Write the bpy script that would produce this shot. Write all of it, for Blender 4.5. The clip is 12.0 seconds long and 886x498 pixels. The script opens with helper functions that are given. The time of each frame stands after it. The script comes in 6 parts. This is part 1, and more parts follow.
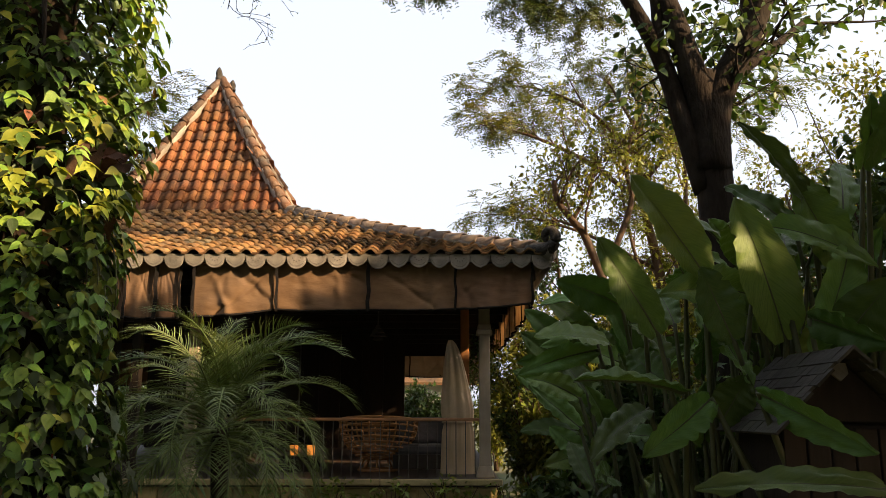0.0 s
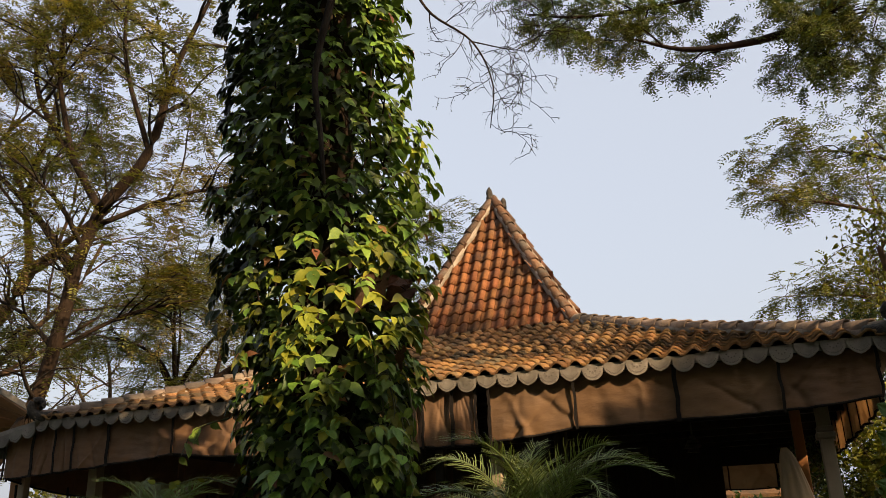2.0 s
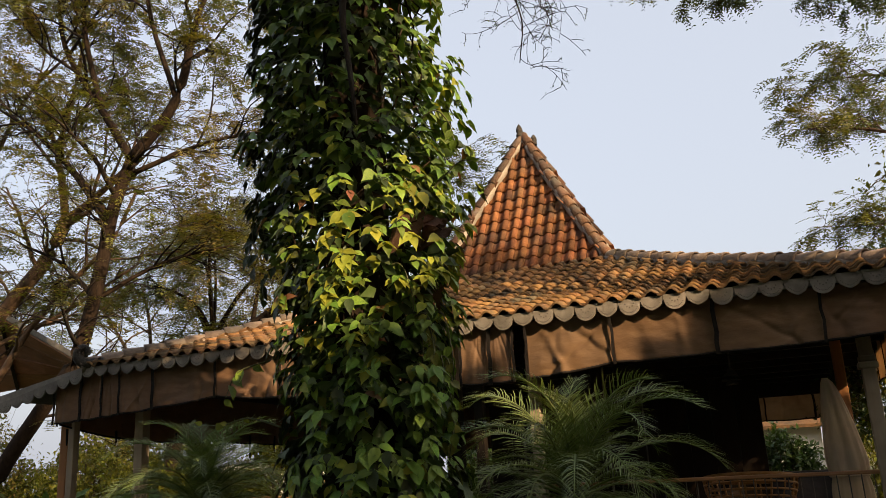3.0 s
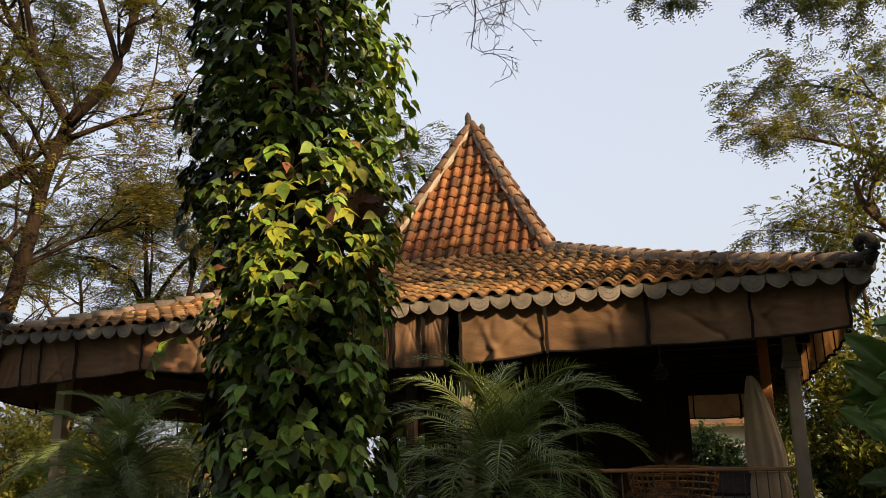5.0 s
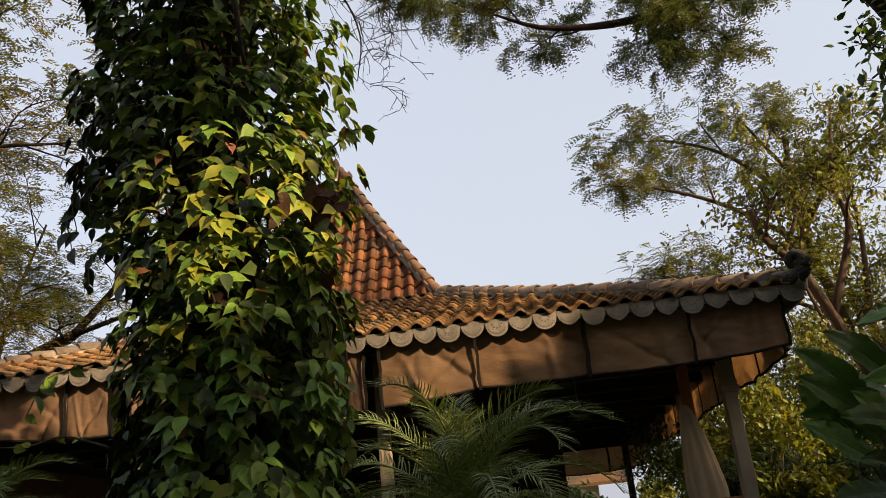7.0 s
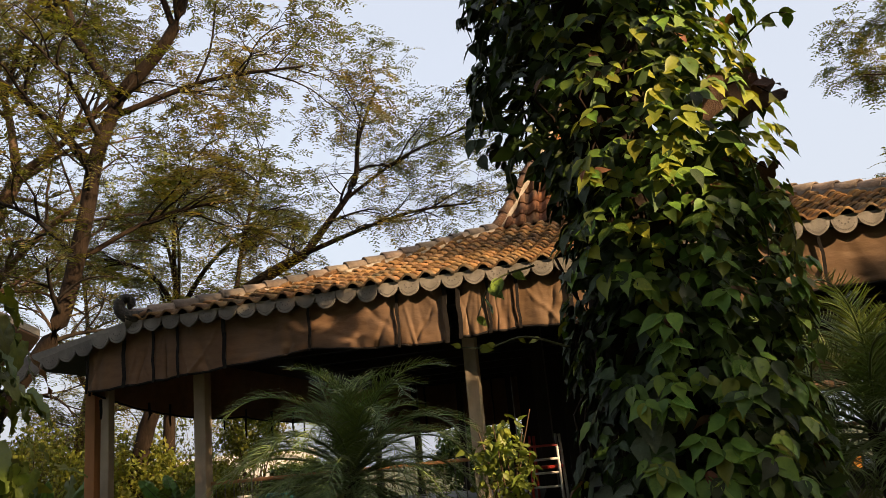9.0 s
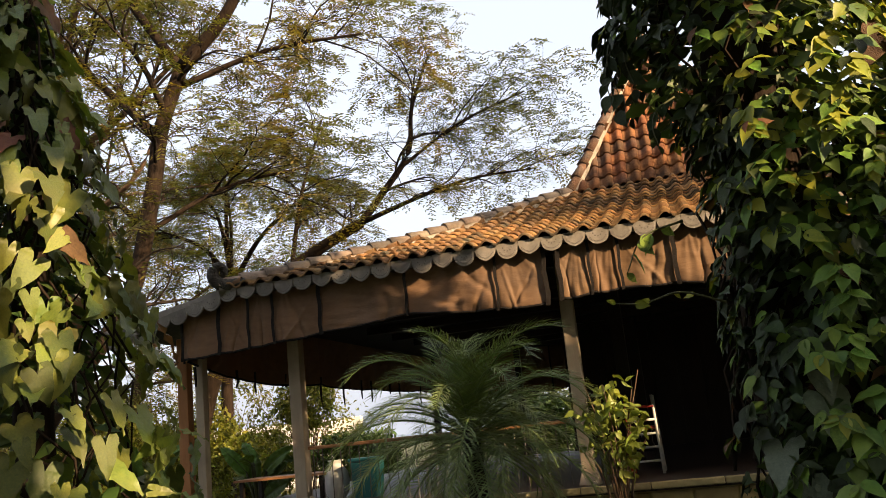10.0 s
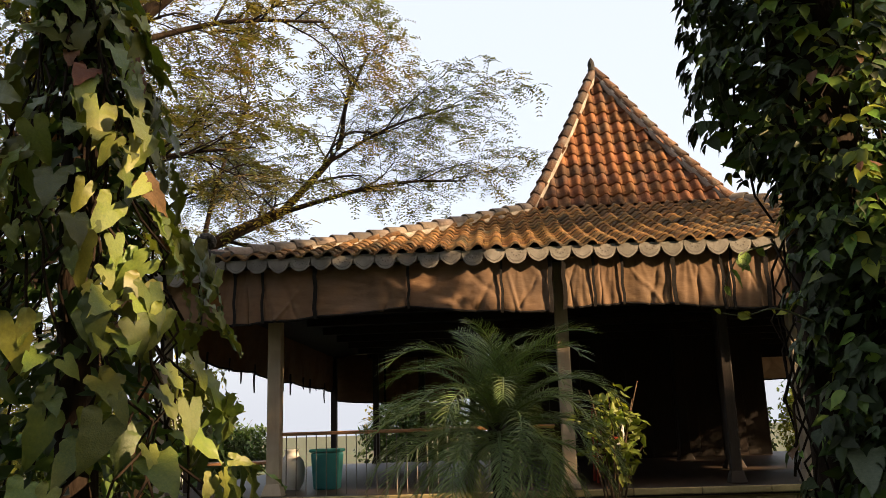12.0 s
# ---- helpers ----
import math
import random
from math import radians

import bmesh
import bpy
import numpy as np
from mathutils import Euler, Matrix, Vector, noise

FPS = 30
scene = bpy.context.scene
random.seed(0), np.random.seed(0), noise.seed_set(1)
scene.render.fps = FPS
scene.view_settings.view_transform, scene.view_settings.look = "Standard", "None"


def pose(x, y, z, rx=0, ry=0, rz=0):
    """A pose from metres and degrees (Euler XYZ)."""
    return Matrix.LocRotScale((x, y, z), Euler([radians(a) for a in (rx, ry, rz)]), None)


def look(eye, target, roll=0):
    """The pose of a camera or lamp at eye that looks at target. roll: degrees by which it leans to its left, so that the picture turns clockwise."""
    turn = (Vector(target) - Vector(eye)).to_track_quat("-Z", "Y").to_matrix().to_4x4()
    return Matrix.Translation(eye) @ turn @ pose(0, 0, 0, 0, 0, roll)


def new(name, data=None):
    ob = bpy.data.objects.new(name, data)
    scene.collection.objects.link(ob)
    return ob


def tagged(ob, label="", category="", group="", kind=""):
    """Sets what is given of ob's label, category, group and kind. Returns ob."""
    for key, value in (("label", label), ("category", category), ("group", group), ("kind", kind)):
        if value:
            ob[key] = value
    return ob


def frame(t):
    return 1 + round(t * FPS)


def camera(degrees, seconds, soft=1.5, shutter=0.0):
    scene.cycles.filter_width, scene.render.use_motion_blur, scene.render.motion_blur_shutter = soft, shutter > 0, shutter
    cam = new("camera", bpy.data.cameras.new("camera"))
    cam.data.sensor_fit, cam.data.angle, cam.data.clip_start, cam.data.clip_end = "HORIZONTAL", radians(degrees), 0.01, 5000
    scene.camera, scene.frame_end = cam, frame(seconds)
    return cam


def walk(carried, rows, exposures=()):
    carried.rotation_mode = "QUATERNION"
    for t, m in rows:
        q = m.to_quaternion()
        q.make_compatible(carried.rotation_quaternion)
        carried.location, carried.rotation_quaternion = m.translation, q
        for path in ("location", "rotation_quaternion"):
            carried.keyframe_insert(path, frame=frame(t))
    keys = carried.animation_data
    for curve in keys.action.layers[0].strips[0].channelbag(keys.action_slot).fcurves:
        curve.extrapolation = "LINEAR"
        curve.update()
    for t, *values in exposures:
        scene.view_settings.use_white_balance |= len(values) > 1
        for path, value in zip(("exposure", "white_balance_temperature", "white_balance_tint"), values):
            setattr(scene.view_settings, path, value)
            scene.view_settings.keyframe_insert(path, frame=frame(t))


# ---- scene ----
cam = camera(56.6, 12.0, soft=0.65)
PATH = [
    (0, (0.008, -0.003, 1.737), (-0.002, 1.959, 2.126), 0.1),
    (0.5, (-0.07, 0.219, 1.867), (-0.138, 2.077, 2.606), -5.1),
    (1, (-0.15, 0.448, 1.908), (-0.476, 2.265, 2.678), -7.4),
    (1.5, (-0.222, 0.639, 1.872), (-0.814, 2.4, 2.614), -2.9),
    (2, (-0.228, 0.697, 1.876), (-0.874, 2.472, 2.533), -2.1),
    (2.5, (-0.26, 0.668, 1.883), (-0.998, 2.444, 2.433), -2.1),
    (3, (-0.305, 0.726, 1.875), (-1.037, 2.512, 2.398), -3.0),
    (5, (-0.258, 0.863, 1.815), (-0.872, 2.702, 2.309), -1.0),
    (5.5, (-0.433, 1.151, 1.676), (-0.929, 3.022, 2.178), 0.4),
    (6, (-0.752, 1.525, 1.577), (-1.02, 3.421, 2.153), -1.1),
    (6.5, (-1.256, 1.752, 1.521), (-1.384, 3.627, 2.204), -2.1),
    (7, (-1.845, 1.698, 1.53), (-1.983, 3.58, 2.192), -5.9),
    (7.5, (-2.682, 1.885, 1.592), (-2.876, 3.775, 2.218), -7.4),
    (9.5, (-4.502, 1.276, 1.659), (-5.023, 3.153, 2.114), -5.3),
    (10, (-5.029, 1.21, 1.66), (-5.552, 3.091, 2.093), -6.0),
    (10.5, (-5.538, 1.122, 1.647), (-5.959, 3.028, 2.084), -3.6),
    (11, (-6.084, 1.069, 1.66), (-6.393, 2.993, 2.113), -2.3),
    (11.5, (-6.594, 0.888, 1.642), (-6.811, 2.828, 2.078), -1.7),
    (12, (-7.127, 0.761, 1.6), (-7.256, 2.709, 2.035), -1.8),
]
EXPOSED = [(0, 1.48), (0.5, 0.96), (1, 0.86), (2.5, 0.94), (5, 1.00), (7, 0.95), (7.5, 0.96), (9.5, 1.22), (10, 1.44), (10.5, 1.46), (11, 1.36), (12, 1.38)]
walk(cam, [(t, look(eye, target, roll)) for t, eye, target, roll in PATH], EXPOSED)

# ---- light ----
SUN_AZ, SUN_EL = 116.0, 22.0      # degrees clockwise from +y, and above the horizon
world = bpy.data.worlds.new("sky")
scene.world = world
world.use_nodes = True
wn = world.node_tree
sky = wn.nodes.new("ShaderNodeTexSky")
sky.sky_type = 'NISHITA'
sky.sun_disc = False
sky.sun_elevation = radians(SUN_EL)
sky.sun_rotation = radians(SUN_AZ)
sky.air_density, sky.dust_density, sky.ozone_density = 1.0, 9.0, 0.6
haze = wn.nodes.new("ShaderNodeMix")
haze.data_type = 'RGBA'
haze.inputs[0].default_value = 0.55
haze.inputs[7].default_value = (4.6, 4.75, 5.2, 1)
wn.links.new(sky.outputs[0], haze.inputs[6])
wn.links.new(haze.outputs[2], wn.nodes["Background"].inputs[0])
wn.nodes["Background"].inputs[1].default_value = 0.115
lamp = bpy.data.lights.new("sun", 'SUN')
lamp.energy, lamp.angle, lamp.color = 5.0, radians(0.8), (1.0, 0.70, 0.40)
sun = new("sun", lamp)
_a, _e = radians(SUN_AZ), radians(SUN_EL)
sun.matrix_world = look((40 * math.sin(_a) * math.cos(_e), 40 * math.cos(_a) * math.cos(_e), 40 * math.sin(_e)), (0, 0, 0))


# ---- materials ----
def surface(name, c1, c2, scale=6.0, rough=0.7, bump=0.3, stain=None, stain_amt=0.4, stain_scale=1.2, spread=0.0,
            island=False, stretch=(1, 1, 1), through_light=0.0, metal=0.0, spec=0.4, bump_scale=None, glow_tint=None, coord="Object", hue=0.045):
    """Two-scale procedural surface: grain between c1 and c2, larger stains, piece-to-piece spread, bump."""
    m = bpy.data.materials.new(name)
    m.use_nodes = True
    nt = m.node_tree
    N, L = nt.nodes, nt.links
    b = N["Principled BSDF"]
    co = N.new("ShaderNodeTexCoord")
    mp = N.new("ShaderNodeMapping")
    mp.inputs["Scale"].default_value = stretch
    L.new(co.outputs[coord], mp.inputs[0])
    n1 = N.new("ShaderNodeTexNoise")
    n1.inputs["Scale"].default_value, n1.inputs["Detail"].default_value, n1.inputs["Roughness"].default_value = scale, 6, 0.65
    L.new(mp.outputs[0], n1.inputs[0])
    r1 = N.new("ShaderNodeMapRange")
    r1.inputs[1].default_value, r1.inputs[2].default_value = 0.3, 0.7
    L.new(n1.outputs[0], r1.inputs[0])
    mix = N.new("ShaderNodeMix")
    mix.data_type = 'RGBA'
    mix.inputs[6].default_value, mix.inputs[7].default_value = (*c1, 1), (*c2, 1)
    L.new(r1.outputs[0], mix.inputs[0])
    out = mix.outputs[2]
    if stain:
        n2 = N.new("ShaderNodeTexNoise")
        n2.inputs["Scale"].default_value, n2.inputs["Detail"].default_value = stain_scale, 5
        geo0 = N.new("ShaderNodeNewGeometry")
        L.new(geo0.outputs["Position"], n2.inputs[0])
        r2 = N.new("ShaderNodeMapRange")
        r2.inputs[1].default_value, r2.inputs[2].default_value, r2.inputs[4].default_value = 0.46, 0.68, stain_amt
        L.new(n2.outputs[0], r2.inputs[0])
        ms = N.new("ShaderNodeMix")
        ms.data_type = 'RGBA'
        ms.inputs[7].default_value = (*stain, 1)
        L.new(r2.outputs[0], ms.inputs[0])
        L.new(out, ms.inputs[6])
        out = ms.outputs[2]
    if spread:
        oi = N.new("ShaderNodeObjectInfo")
        rnd = oi.outputs["Random"]
        if island:
            geo = N.new("ShaderNodeNewGeometry")
            add = N.new("ShaderNodeMath")
            add.operation = 'ADD'
            L.new(rnd, add.inputs[0]), L.new(geo.outputs["Random Per Island"], add.inputs[1])
            fr = N.new("ShaderNodeMath")
            fr.operation = 'FRACT'
            L.new(add.outputs[0], fr.inputs[0])
            rnd = fr.outputs[0]
        hsv = N.new("ShaderNodeHueSaturation")
        rv = N.new("ShaderNodeMapRange")
        rv.inputs[3].default_value, rv.inputs[4].default_value = 1 - spread, 1 + spread
        L.new(rnd, rv.inputs[0]), L.new(rv.outputs[0], hsv.inputs["Value"])
        m5 = N.new("ShaderNodeMath")
        m5.operation = 'MULTIPLY'
        m5.inputs[1].default_value = 7.31
        L.new(rnd, m5.inputs[0])
        f5 = N.new("ShaderNodeMath")
        f5.operation = 'FRACT'
        L.new(m5.outputs[0], f5.inputs[0])
        rh = N.new("ShaderNodeMapRange")
        rh.inputs[3].default_value, rh.inputs[4].default_value = 0.5 - hue * spread, 0.5 + hue * spread
        L.new(f5.outputs[0], rh.inputs[0]), L.new(rh.outputs[0], hsv.inputs["Hue"])
        L.new(out, hsv.inputs["Color"])
        out = hsv.outputs[0]
    L.new(out, b.inputs["Base Color"])
    b.inputs["Roughness"].default_value, b.inputs["Metallic"].default_value = rough, metal
    b.inputs["Specular IOR Level"].default_value = spec
    if bump:
        bp = N.new("ShaderNodeBump")
        bp.inputs["Strength"].default_value, bp.inputs["Distance"].default_value = bump, 0.02
        nb = N.new("ShaderNodeTexNoise")
        nb.inputs["Scale"].default_value, nb.inputs["Detail"].default_value = bump_scale or scale * 2.5, 6
        L.new(mp.outputs[0], nb.inputs[0])
        L.new(nb.outputs[0], bp.inputs["Height"]), L.new(bp.outputs[0], b.inputs["Normal"])
    if through_light:
        tr = N.new("ShaderNodeBsdfTranslucent")
        tint = N.new("ShaderNodeMix")
        tint.data_type, tint.blend_type = 'RGBA', 'MULTIPLY'
        tint.inputs[0].default_value = 1.0
        tint.inputs[7].default_value = (*(glow_tint or (1.3, 1.25, 0.5)), 1)
        L.new(out, tint.inputs[6]), L.new(tint.outputs[2], tr.inputs[0])
        mx = N.new("ShaderNodeMixShader")
        mx.inputs[0].default_value = through_light
        L.new(b.outputs[0], mx.inputs[1]), L.new(tr.outputs[0], mx.inputs[2])
        L.new(mx.outputs[0], N["Material Output"].inputs[0])
    return m


TILE = surface("clay tile", (0.140, 0.050, 0.018), (0.216, 0.090, 0.031), 9, 0.85, 0.6, (0.07, 0.048, 0.034), 0.95, 1.6, 0.45, True, hue=0.018)
DARKSTONE = surface("blackened stone", (0.018, 0.016, 0.014), (0.05, 0.043, 0.036), 22, 0.95, 0.9, (0.10, 0.09, 0.07), 0.4, 9)
TILE_LOW = surface("lichened clay tile", (0.133, 0.067, 0.025), (0.230, 0.124, 0.045), 9, 0.9, 0.6, (0.062, 0.054, 0.037), 0.95, 1.5, 0.42, True, hue=0.02)
MORTAR = surface("hip mortar", (0.22, 0.19, 0.16), (0.36, 0.31, 0.26), 14, 0.9, 0.6, (0.09, 0.08, 0.06), 0.6, 2.5)
FASCIA = surface("weathered fascia paint", (0.163, 0.145, 0.121), (0.255, 0.229, 0.197), 8, 0.8, 0.4, (0.11, 0.10, 0.085), 0.75, 2.6, 0.22)
FASCIA_DOT = surface("fascia dark dot", (0.10, 0.09, 0.08), (0.15, 0.13, 0.11), 20, 0.9, 0.1)
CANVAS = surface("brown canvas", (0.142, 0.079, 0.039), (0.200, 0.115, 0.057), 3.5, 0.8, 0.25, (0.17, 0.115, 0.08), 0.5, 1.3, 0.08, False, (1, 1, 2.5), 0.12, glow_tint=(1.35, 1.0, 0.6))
# paler copy of the canvas, the glow of light behind it put into colour
CANVAS_BACKLIT = surface("backlit pale canvas", (0.368, 0.328, 0.256), (0.464, 0.408, 0.320), 3.5, 0.8, 0.25, (0.2, 0.14, 0.1), 0.5, 1.3, 0.08, False, (1, 1, 2.5), 0.5, glow_tint=(1.2, 1.0, 0.8))
STRAP = surface("dark strap", (0.012, 0.010, 0.009), (0.024, 0.020, 0.018), 20, 0.9, 0.2, spec=0.12)
POST = surface("weathered post", (0.33, 0.26, 0.18), (0.44, 0.36, 0.26), 5, 0.75, 0.35, (0.15, 0.11, 0.08), 0.5, 2.0, 0, False, (1, 1, 0.15))
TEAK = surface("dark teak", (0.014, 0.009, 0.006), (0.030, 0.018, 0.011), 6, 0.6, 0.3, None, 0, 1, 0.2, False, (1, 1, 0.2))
RAILW = surface("polished rail wood", (0.28, 0.13, 0.055), (0.42, 0.21, 0.09), 6, 0.45, 0.2, None, 0, 1, 0, False, (0.2, 1, 1))
IRON = surface("iron rod", (0.10, 0.09, 0.08), (0.17, 0.15, 0.13), 30, 0.6, 0.2, metal=0.4)
STONE = surface("plinth stone", (0.315, 0.235, 0.094), (0.441, 0.333, 0.137), 7, 0.85, 0.6, (0.14, 0.13, 0.06), 0.5, 2.0, 0.2)
COPING = surface("pale coping stone", (0.340, 0.266, 0.122), (0.460, 0.370, 0.180), 8, 0.85, 0.5, (0.18, 0.16, 0.08), 0.5, 2.5, 0.15)
FLOOR = surface("floor tile", (0.035, 0.023, 0.016), (0.06, 0.038, 0.025), 5, 0.5, 0.15)
SOIL = surface("ground", (0.06, 0.055, 0.03), (0.10, 0.10, 0.045), 1.2, 0.95, 0.6, (0.05, 0.09, 0.025), 0.7, 0.35)
DRAPE = surface("cream drape", (0.66, 0.50, 0.31), (0.80, 0.63, 0.42), 5, 0.85, 0.2, (0.36, 0.30, 0.24), 0.4, 2.0, 0, False, (3, 3, 0.4), 0.2, glow_tint=(1.1, 1.0, 0.8))
RATTAN = surface("rattan", (0.289, 0.125, 0.039), (0.408, 0.195, 0.062), 14, 0.55, 0.3)
CUSHION = surface("dark cushion", (0.07, 0.065, 0.07), (0.11, 0.10, 0.10), 8, 0.9, 0.3)
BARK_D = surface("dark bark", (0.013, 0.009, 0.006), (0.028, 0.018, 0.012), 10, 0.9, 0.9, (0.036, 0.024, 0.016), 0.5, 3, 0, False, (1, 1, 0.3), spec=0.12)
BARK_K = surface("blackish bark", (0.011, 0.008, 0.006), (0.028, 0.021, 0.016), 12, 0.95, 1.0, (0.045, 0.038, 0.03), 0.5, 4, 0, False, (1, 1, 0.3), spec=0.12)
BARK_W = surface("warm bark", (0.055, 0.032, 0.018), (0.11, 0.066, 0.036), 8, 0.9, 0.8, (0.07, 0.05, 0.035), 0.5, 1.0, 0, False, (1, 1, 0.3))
LEAF_VINE = surface("vine leaf", (0.077, 0.150, 0.024), (0.163, 0.253, 0.037), 8, 0.45, 0.3, (0.16, 0.21, 0.036), 0.3, 1.1, 0.42, True, through_light=0.12, spec=0.26)
LEAF_PALE = surface("dusty grey-green heart leaf", (0.105, 0.140, 0.085), (0.175, 0.215, 0.135), 12, 0.45, 0.3, (0.13, 0.15, 0.07), 0.5, 2.2, 0.3, True, through_light=0.15)
# darker copy of the vine leaf, with shade put into its colour
LEAF_SHADE = surface("shade-darkened vine leaf", (0.020, 0.034, 0.011), (0.038, 0.056, 0.017), 9, 0.5, 0.3, (0.045, 0.046, 0.018), 0.4, 1.4, 0.45, True, through_light=0.02, spec=0.2)
LEAF_DEAD = surface("withered brown leaf", (0.050, 0.022, 0.014), (0.095, 0.044, 0.024), 14, 0.75, 0.6, (0.12, 0.065, 0.03), 0.4, 5, 0.3, True, through_light=0.08)
LEAF_YEL = surface("young and sunlit vine leaf", (0.175, 0.205, 0.026), (0.27, 0.285, 0.036), 8, 0.45, 0.15, None, 0, 1, 0.4, True, through_light=0.25, spec=0.25)
LEAF_SHOOT = surface("young shrub leaf", (0.12, 0.165, 0.03), (0.22, 0.255, 0.045), 8, 0.45, 0.15, None, 0, 1, 0.4, True, through_light=0.3)
LEAF_HEART = surface("heart leaf", (0.087, 0.124, 0.022), (0.161, 0.194, 0.033), 14, 0.42, 0.3, (0.17, 0.155, 0.04), 0.6, 1.6, 0.5, True, through_light=0.22)
LEAF_OLIVE = surface("olive heart leaf", (0.126, 0.132, 0.025), (0.198, 0.196, 0.034), 9, 0.42, 0.1, (0.12, 0.15, 0.045), 0.6, 1.6, 0.35, True, through_light=0.22)
LEAF_DRY = surface("dry leaf", (0.12, 0.055, 0.025), (0.20, 0.10, 0.04), 9, 0.7, 0.4, None, 0, 1, 0.5, True, through_light=0.2)
LEAF_FEATHER = surface("feathery leaf", (0.047, 0.072, 0.016), (0.085, 0.111, 0.027), 3, 0.55, 0, (0.16, 0.13, 0.03), 0.4, 0.5, 0.5, True, through_light=0.3)
LEAF_WARM = surface("sunlit feathery leaf", (0.070, 0.089, 0.020), (0.143, 0.143, 0.031), 3, 0.6, 0, (0.22, 0.14, 0.03), 0.65, 0.45, 0.5, True, through_light=0.4)
LEAF_EAST = surface("light feathery leaf", (0.078, 0.105, 0.020), (0.152, 0.164, 0.031), 3, 0.55, 0, (0.20, 0.17, 0.02), 0.5, 0.5, 0.45, True, through_light=0.35)
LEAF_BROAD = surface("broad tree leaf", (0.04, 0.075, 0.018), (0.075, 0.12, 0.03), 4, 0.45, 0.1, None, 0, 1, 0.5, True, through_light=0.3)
LEAF_PALM = surface("palm leaflet", (0.108, 0.160, 0.051), (0.205, 0.270, 0.087), 6, 0.34, 0.1, (0.14, 0.14, 0.05), 0.4, 2.5, 0.35, True, through_light=0.2)
LEAF_BANANA = surface("paddle leaf", (0.068, 0.130, 0.029), (0.122, 0.199, 0.044), 2, 0.38, 0.25, (0.14, 0.17, 0.045), 0.5, 1.6, 0.45, False, (1.2, 26, 1), 0.2, spec=0.26, coord="UV")
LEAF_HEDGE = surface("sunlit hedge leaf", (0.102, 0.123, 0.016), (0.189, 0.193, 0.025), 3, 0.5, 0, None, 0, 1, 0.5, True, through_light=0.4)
STEM = surface("green stem", (0.045, 0.055, 0.02), (0.085, 0.085, 0.035), 10, 0.6, 0.2)
SHINGLE = surface("shed shingle", (0.03, 0.026, 0.021), (0.056, 0.046, 0.038), 10, 0.85, 0.4, (0.05, 0.06, 0.03), 0.4, 3, 0.3)
SHEDWOOD = surface("shed timber", (0.014, 0.009, 0.006), (0.03, 0.019, 0.011), 8, 0.9, 0.3, None, 0, 1, 0.15, False, (1, 1, 0.2))
NBWOOD = surface("brown soffit timber", (0.17, 0.075, 0.034), (0.26, 0.12, 0.055), 5, 0.75, 0.3, (0.08, 0.045, 0.025), 0.5, 1.0, 0.2, False, (0.3, 1, 1))
ORANGEW = surface("orange timber", (0.33, 0.14, 0.05), (0.46, 0.21, 0.075), 6, 0.65, 0.3, None, 0, 1, 0, False, (1, 1, 0.2))
TEAL = surface("teal plastic", (0.02, 0.13, 0.14), (0.03, 0.17, 0.18), 4, 0.4, 0.05)
WHITEP = surface("white paint", (0.60, 0.58, 0.55), (0.70, 0.68, 0.64), 5, 0.5, 0.1)
REDP = surface("red paint", (0.38, 0.035, 0.025), (0.48, 0.05, 0.035), 5, 0.45, 0.1)
WHITEWALL = surface("pale rendered wall", (0.62, 0.60, 0.57), (0.72, 0.70, 0.67), 2, 0.9, 0.2, (0.5, 0.48, 0.44), 0.4, 0.6)


# ---- mesh helpers ----
def obj(name, verts, faces, mat, parent=None, label="", smooth=False):
    me = bpy.data.meshes.new(name)
    me.from_pydata([tuple(v) for v in verts], [], [tuple(f) for f in faces])
    me.materials.append(mat)
    if smooth:
        me.shade_smooth()
    ob = new(name, me)
    if parent:
        ob.parent = parent
    if label:
        ob["label"] = label
    return ob


def part(name, bm, mat, parent, label=""):
    me = bpy.data.meshes.new(name)
    bm.to_mesh(me)
    bm.free()
    for mm in (mat if isinstance(mat, (list, tuple)) else [mat]):
        me.materials.append(mm)
    ob = new(name, me)
    if parent:
        ob.parent = parent
    if label:
        ob["label"] = label
    return ob


def thing(name, label, category, group="", kind="", at=(0, 0, 0)):
    e = new(name)
    e.location = at
    return tagged(e, label, category, group, kind)


def add_box(bm, x0, x1, y0, y1, z0, z1, bev=0.0):
    g = bmesh.ops.create_cube(bm, size=1.0)
    vs = g["verts"]
    for v in vs:
        v.co = Vector(((x0 + x1) / 2 + v.co.x * (x1 - x0), (y0 + y1) / 2 + v.co.y * (y1 - y0), (z0 + z1) / 2 + v.co.z * (z1 - z0)))
    if bev:
        es = list({e for v in vs for e in v.link_edges})
        bmesh.ops.bevel(bm, geom=es, offset=bev, segments=2, affect='EDGES', profile=0.5)
    return vs


def box(name, x0, x1, y0, y1, z0, z1, mat, parent=None, bev=0.008, label=""):
    bm = bmesh.new()
    add_box(bm, x0, x1, y0, y1, z0, z1, bev)
    return part(name, bm, mat, parent, label)


